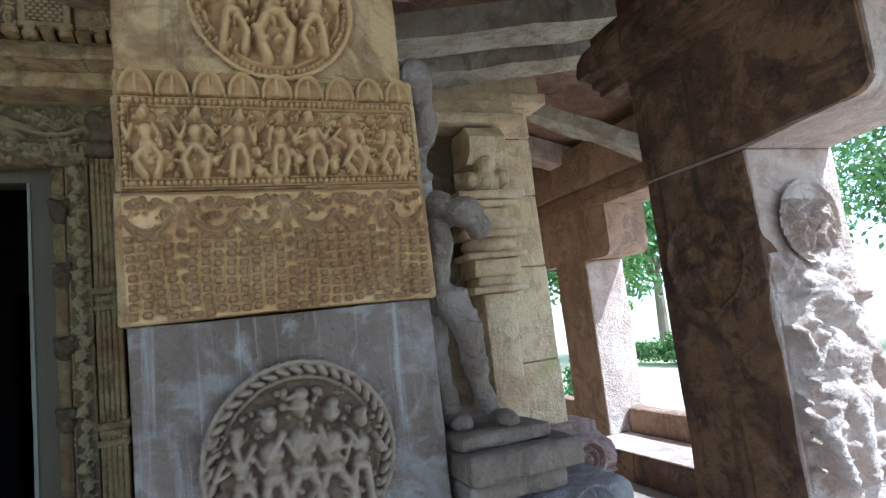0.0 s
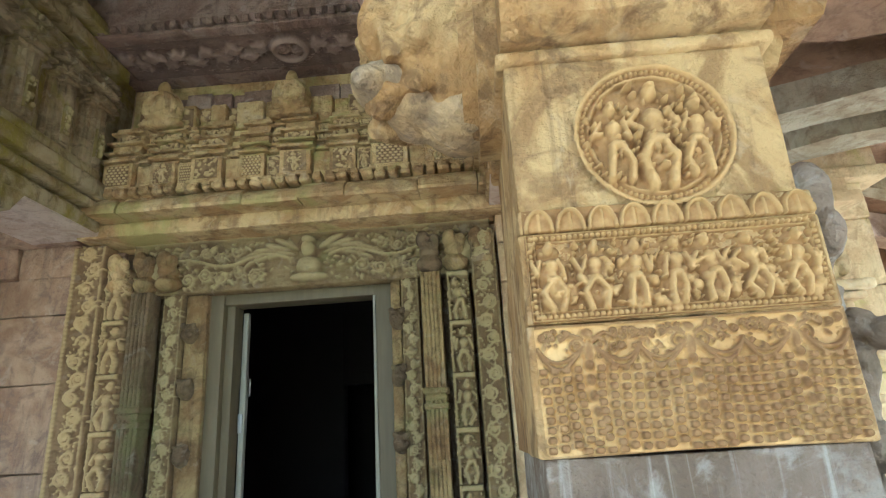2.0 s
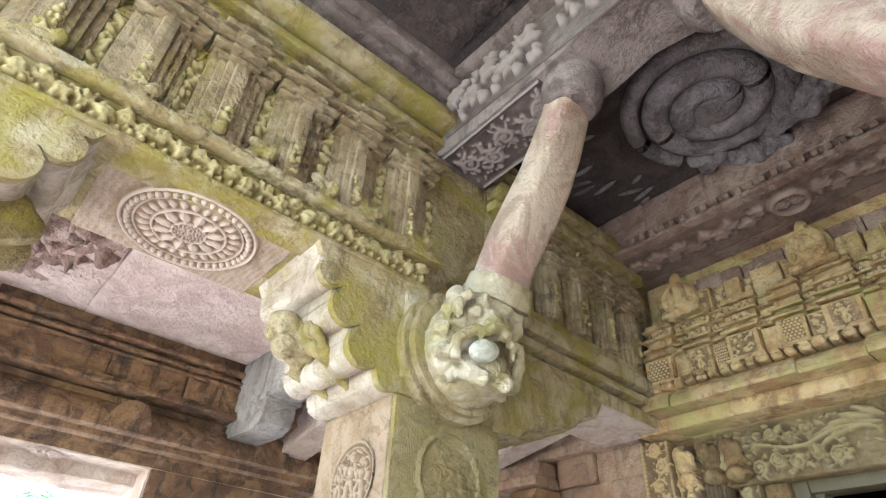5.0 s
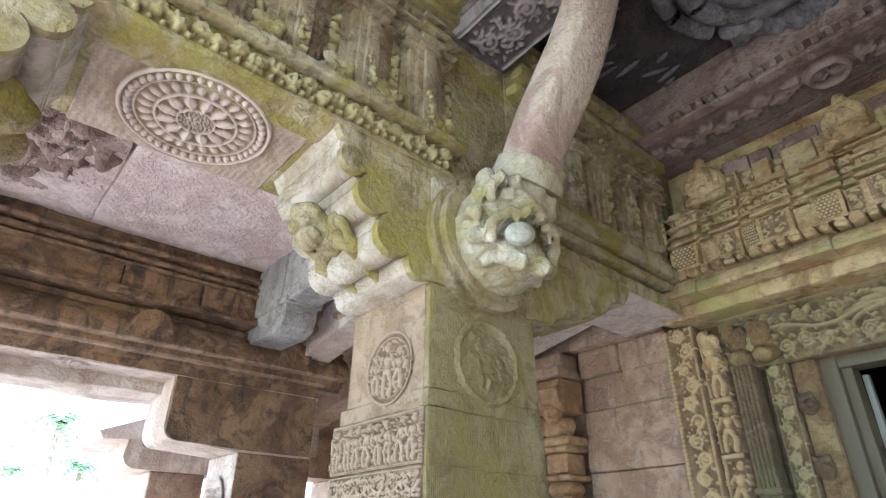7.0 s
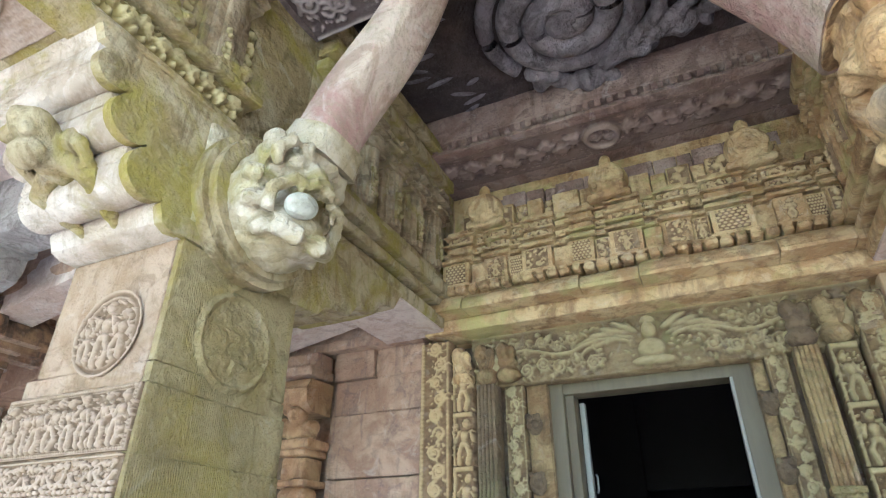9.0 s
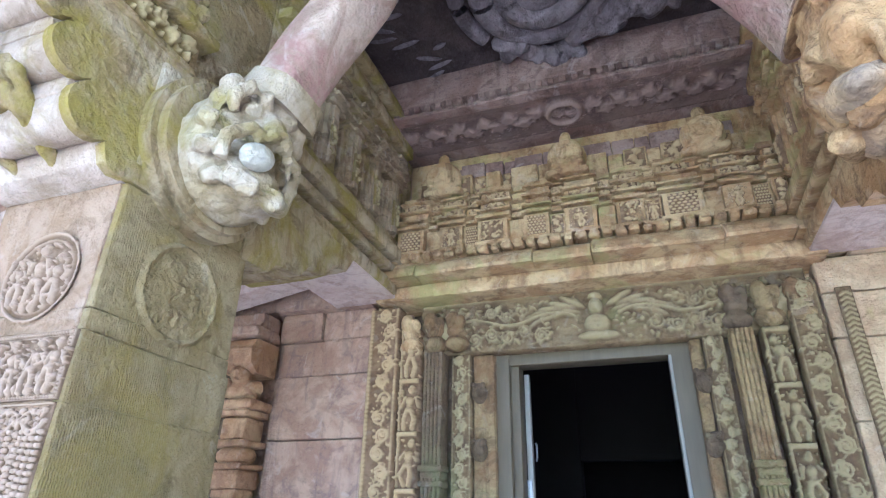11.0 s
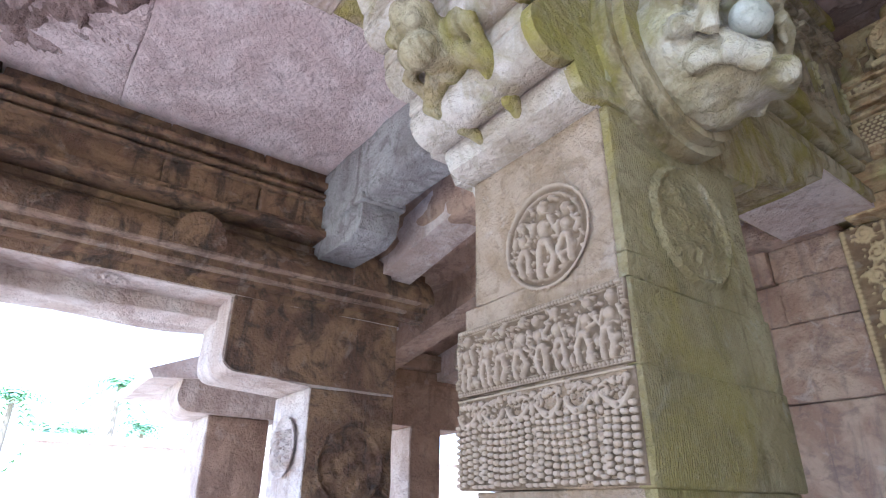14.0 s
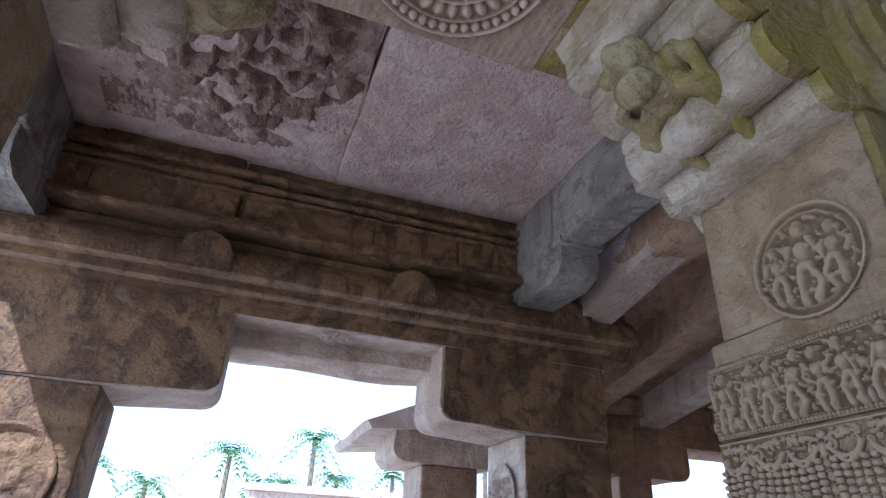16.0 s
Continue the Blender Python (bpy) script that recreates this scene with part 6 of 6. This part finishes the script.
# ---- ambulatory behind the porch ----
for s, X in ((-1, 4.7), (1, 4.6)):
    amb = thing("ambulatory_beam", (s * X, 4, 2.3), "red-brown stone beam of the outer walk", "beam")
    zb = 2.34 if s < 0 else 2.26
    Mesher().block(s * X, s * (X + 0.45), 0.9, 10, zb, zb + 0.1, step=0.3, amp=0.01).block(s * (X + 0.04), s * (X + 0.45), 0.9, 10, zb + 0.1, zb + 0.22, step=0.3, amp=0.01).block(s * (X - 0.03), s * (X + 0.45), 0.9, 10, zb + 0.22, zb + (0.36 if s < 0 else 0.60), step=0.3, amp=0.01).make("beam", roof_stone, amb)
    for y in ((1.66, 4.4, 7.1) if s < 0 else (3.3, 5.6, 8.0)):
        pw, cd = (0.31, 0.27) if s < 0 else (0.5, 0.45)
        t = thing("outer_pillar", (s * (X + 0.22), y + 0.25, 0), "red-brown square pillar of the outer walk", "pillar", "ambulatory pillars")
        Mesher().block(s * X, s * (X + 0.42), y, y + pw, 0.0, zb - cd, step=0.15, amp=0.008).make("shaft", roof_stone, t)
        # Sunlit -y face, its light painted as a pale sheet.
        Mesher().block(s * (X + 0.004), s * (X + 0.416), y - 0.008, y + 0.02, 0.1, zb - cd - 0.01, step=0.1, amp=0.01).make("painted_lit_face", outer_pale_lit, t)
        R = 0.1
        cap = [(y - 0.4, zb)] + arc(y - 0.4 + R, zb - cd + R, R, 180, 270, 5) + arc(y + pw + 0.4 - R, zb - cd + R, R, 270, 360, 5) + [(y + pw + 0.4, zb)]
        Mesher().prism(cap, "x", s * X, s * (X + 0.42), 0.1, 0.006).make("bracket_capital", roof_stone, t)
    bench = thing("stone_bench", (s * X, 4, 0), "rose stone bench parapet between the outer pillars", "bench", "benches")
    for ya, yb in (((0.95, 1.65), (1.97, 4.39), (4.91, 7.09)) if s < 0 else ((0.95, 3.29), (3.81, 5.59), (6.11, 7.99))):
        Mesher().block(s * (X - 0.28), s * (X + 0.4), ya, yb, 0, 0.22, r=0.02, step=0.15).make("seat", outer_stone, bench)
        # Light on the seat is painted as a pale top sheet.
        Mesher().block(s * (X - 0.27), s * (X + 0.2), ya, yb, 0.22, 0.235, r=0.005, step=0.15).make("seat_top", outer_pale_lit, bench)
        Mesher().block(s * (X + 0.22), s * (X + 0.4), ya, yb, 0.22, 0.44, r=0.03, step=0.12, amp=0.008).make("backrest", roof_stone, bench)
    # sloping roof slabs and the ribs that cover their joints
    sl = thing("ambulatory_roof", (s * 3.6, 4, 3), "sloping red-brown stone roof slabs, light painted pale on some ribs", "roof", kind="structure")
    zi, zo = (3.25, zb + 0.34) if s < 0 else (3.66, zb + 0.62)
    for i in range(13):
        y = 0.62 + i * 0.72
        V, th = [], 0.16
        for xx, zz in ((1.85, zi), (X + 0.9, zo - 0.12)):
            for yy in (y + 0.004, y + 0.716):
                V += [(s * xx, yy, zz), (s * xx, yy, zz + th)]
        Mesher().add(V, [(0, 2, 6, 4), (1, 5, 7, 3), (0, 4, 5, 1), (2, 3, 7, 6), (0, 1, 3, 2), (4, 6, 7, 5)]).make("roof_slab", roof_stone, sl, smooth=False)
        if s > 0 and i < 4:
            continue
        m = Mesher()
        V = []
        dn = 0.20 + 0.08 * q9.random()
        for xx, zz in ((1.9, zi), (X + 0.3, zo)):
            for yy in (y - 0.11, y + 0.11):
                V += [(s * xx, yy, zz - dn), (s * xx, yy, zz)]
        # Every other rib is pale to paint in the light on its edges.
        m.add(V, [(0, 2, 6, 4), (1, 5, 7, 3), (0, 4, 5, 1), (2, 3, 7, 6), (0, 1, 3, 2), (4, 6, 7, 5)]).make("rib_slab", roof_stone if i % 2 else outer_pale_lit, sl, smooth=False)
    Mesher().block(s * 1.9, s * (3.45 if s < 0 else 3.25), 0.50, 0.80, 2.84, 3.4, r=0.05, step=0.07, amp=0.03).make("rough_slab", roof_stone, sl)

# slanting joists under the corner of the east walk
for (xa, ya, za), (xb, yb, zb), w, d in (((1.9, 2.06, 3.0), (4.3, 1.13, 3.0), 0.13, 0.15), ((2.2, 2.50, 3.0), (4.6, 1.42, 2.98), 0.12, 0.11), ((3.3, 3.0, 3.30), (4.75, 2.06, 2.30), 0.10, 0.12)):
    t = thing("roof_joist", (xa, ya, za), "rough grey-green stone joist under the sloping roof", "joist", "roof joists")
    V = []
    for u in np.linspace(0, 1, 12):
        x, y, z = xa + (xb - xa) * u, ya + (yb - ya) * u, za + (zb - za) * u
        j = q9.normal(0, 0.008, 8)
        V += [(x - 0.4 * w + j[0], y - 0.9 * w, z + j[1]), (x + 0.4 * w + j[2], y + 0.9 * w, z + j[3]), (x + 0.4 * w + j[4], y + 0.9 * w, z + d + j[5]), (x - 0.4 * w + j[6], y - 0.9 * w, z + d + j[7])]
    F = [(4 * a + b, 4 * a + (b + 1) % 4, 4 * a + 4 + (b + 1) % 4, 4 * a + 4 + b) for a in range(11) for b in range(4)] + [(3, 2, 1, 0), (44, 45, 46, 47)]
    Mesher().add(V, F).make("joist", joist_stone, t, smooth=False)

# outer porch corner seen through the west opening
cor = thing("outer_eave_pillar", (-5.0, 0.2, -1.2), "pale stone pillar with a bracket capital and jutting eave outside", "pillar")
Mesher().block(-5.2, -4.75, 0.02, 0.45, -1.2, 2.02, step=0.2).make("shaft", roof_stone, cor)
# Same painted light on the -y face of this shaft.
Mesher().block(-5.19, -4.76, 0.012, 0.03, -1.1, 2.02, step=0.2).make("painted_lit_face", outer_pale_lit, cor)
Mesher().prism([(-0.2, 2.25)] + arc(-0.12, 2.12, 0.1, 180, 270, 5) + arc(0.55, 2.12, 0.1, 270, 360, 5) + [(0.65, 2.25)], "x", -5.25, -4.7, 0.1, 0.008).make("bracket_capital", outer_pale_lit, cor)
Mesher().prism([(-0.42, 2.20), (-0.45, 2.26), (-0.1, 2.42), (1.4, 2.5), (1.4, 2.24), (-0.1, 2.24)], "x", -5.9, -4.6, 0.15, 0.02).make("eave", outer_pale_lit, cor)

# ---- outside: wall, palms, trees, hedge ----
slab("boundary_wall", outer_pale_lit, -16.3, -16, -0.6, 12, -1.3, 2.68, step=0.5, label="pale compound wall beyond the temple")
slab("boundary_wall_cap", outer_pale_lit, -16.4, -15.9, -0.65, 12.05, 2.68, 2.85, step=0.5, label="pale wall coping")


def palm(x, y, h, seed):
    q = np.random.default_rng(seed)
    t = thing("palm_tree", (x, y, -1.25), "tall coconut palm with feathery fronds", "tree", "palms")
    lean = q.uniform(-0.6, 0.6)
    pts = [(x + lean * (k / 6) ** 2, y, -1.25 + h * k / 6) for k in range(7)]
    Mesher().tube(pts, [0.26 - 0.02 * k for k in range(7)], 10).make("trunk", bark_mat, t)
    m = Mesher()
    top = np.array(pts[-1])
    for i in range(22):
        a, e, ln = 6.283 * i / 22 + q.uniform(-0.1, 0.1), q.uniform(-0.2, 1.1), q.uniform(2.0, 2.9)
        d = np.array([math.cos(a), math.sin(a), 0])
        spine = [top + d * ln * u * math.cos(e * (1 - u * 0.4)) + np.array([0, 0, ln * (math.sin(e) * u - 0.75 * u * u)]) for u in np.linspace(0, 1, 9)]
        side = np.array([-d[1], d[0], 0])
        for k in range(8):
            for sg in (-1, 1):
                b0, b1 = spine[k], spine[k + 1]
                tip = (b0 + b1) / 2 + sg * side * (0.55 - 0.04 * k) + d * 0.25 - np.array([0, 0, 0.18])
                m.add([b0, (b0 + b1) / 2, tip], [(0, 1, 2)])
    m.make("crown", palm_mat, t, smooth=False)


for i, (x, y, h) in enumerate(((-42, -9, 7.4), (-44, -5.5, 6.2), (-42, -0.9, 8.2), (-43, 1.6, 6.6), (-42, 4.4, 9.6), (-45, 6.6, 7.4), (-46, 11.0, 8.0), (-40, 13.5, 11.0), (-42, 17, 9.5), (-38, 21.5, 8.5), (-55, 4, 8), (-50, 16, 9))):
    palm(x, y, h, 50 + i)


def leafy(name, c, r, n, seed, size, parent, mat=leaf_mat):
    q = np.random.default_rng(seed)
    V, F = [], []
    clumps = [np.array(c) + np.array(r) * q.normal(0, 0.45, 3) for _ in range(28)]
    for i in range(n):
        p = clumps[i % 28] + np.array(r) * q.normal(0, 0.2, 3)
        a, b = q.normal(size=3), q.normal(size=3)
        a *= size / np.linalg.norm(a)
        b *= size * 0.55 / np.linalg.norm(b)
        k = len(V)
        V += [p - a, p + b, p + a, p - b]
        F.append((k, k + 1, k + 2, k + 3))
    return Mesher().add(V, F).make(name, mat, parent, smooth=False)


for i, (x, y, h, rr) in enumerate(((17, 20, 6.5, 2.6), (22, 22, 8, 3.2), (30, 20, 9, 3.5), (26, 11, 8, 3), (14, 30, 8, 3.2))):
    t = thing("tree", (x, y, -1.25), "leafy green garden tree", "tree", "garden trees")
    m = Mesher().tube([(x, y, -1.25), (x + 0.1, y, h * 0.3), (x, y + 0.1, h * 0.6)], [0.28, 0.2, 0.12], 9)
    for k in range(5):
        a = k * 1.26
        m.tube([(x, y, h * 0.3), (x + rr * 0.4 * math.cos(a), y + rr * 0.4 * math.sin(a), h * 0.55), (x + rr * 0.7 * math.cos(a), y + rr * 0.7 * math.sin(a), h * 0.75)], [0.13, 0.08, 0.04], 7)
    m.make("trunk", bark_mat, t)
    leafy("crown", (x, y, h * 0.62), (rr, rr, h * 0.36), 5200, 70 + i, 0.17, t)
for i, (x, y, r3, n) in enumerate((((17.5), 16.5, (0.5, 3.2, 0.45), 5000), (11.0, 13.2, (0.6, 0.6, 0.55), 1600))):
    t = leafy("hedge" if i == 0 else "shrub", (x, y, -0.75), r3, n, 90 + i, 0.09, None)
    tagged(t, "clipped green hedge on the lawn" if i == 0 else "round green shrub on the lawn", "hedge" if i == 0 else "shrub", kind="stuff" if i == 0 else "")
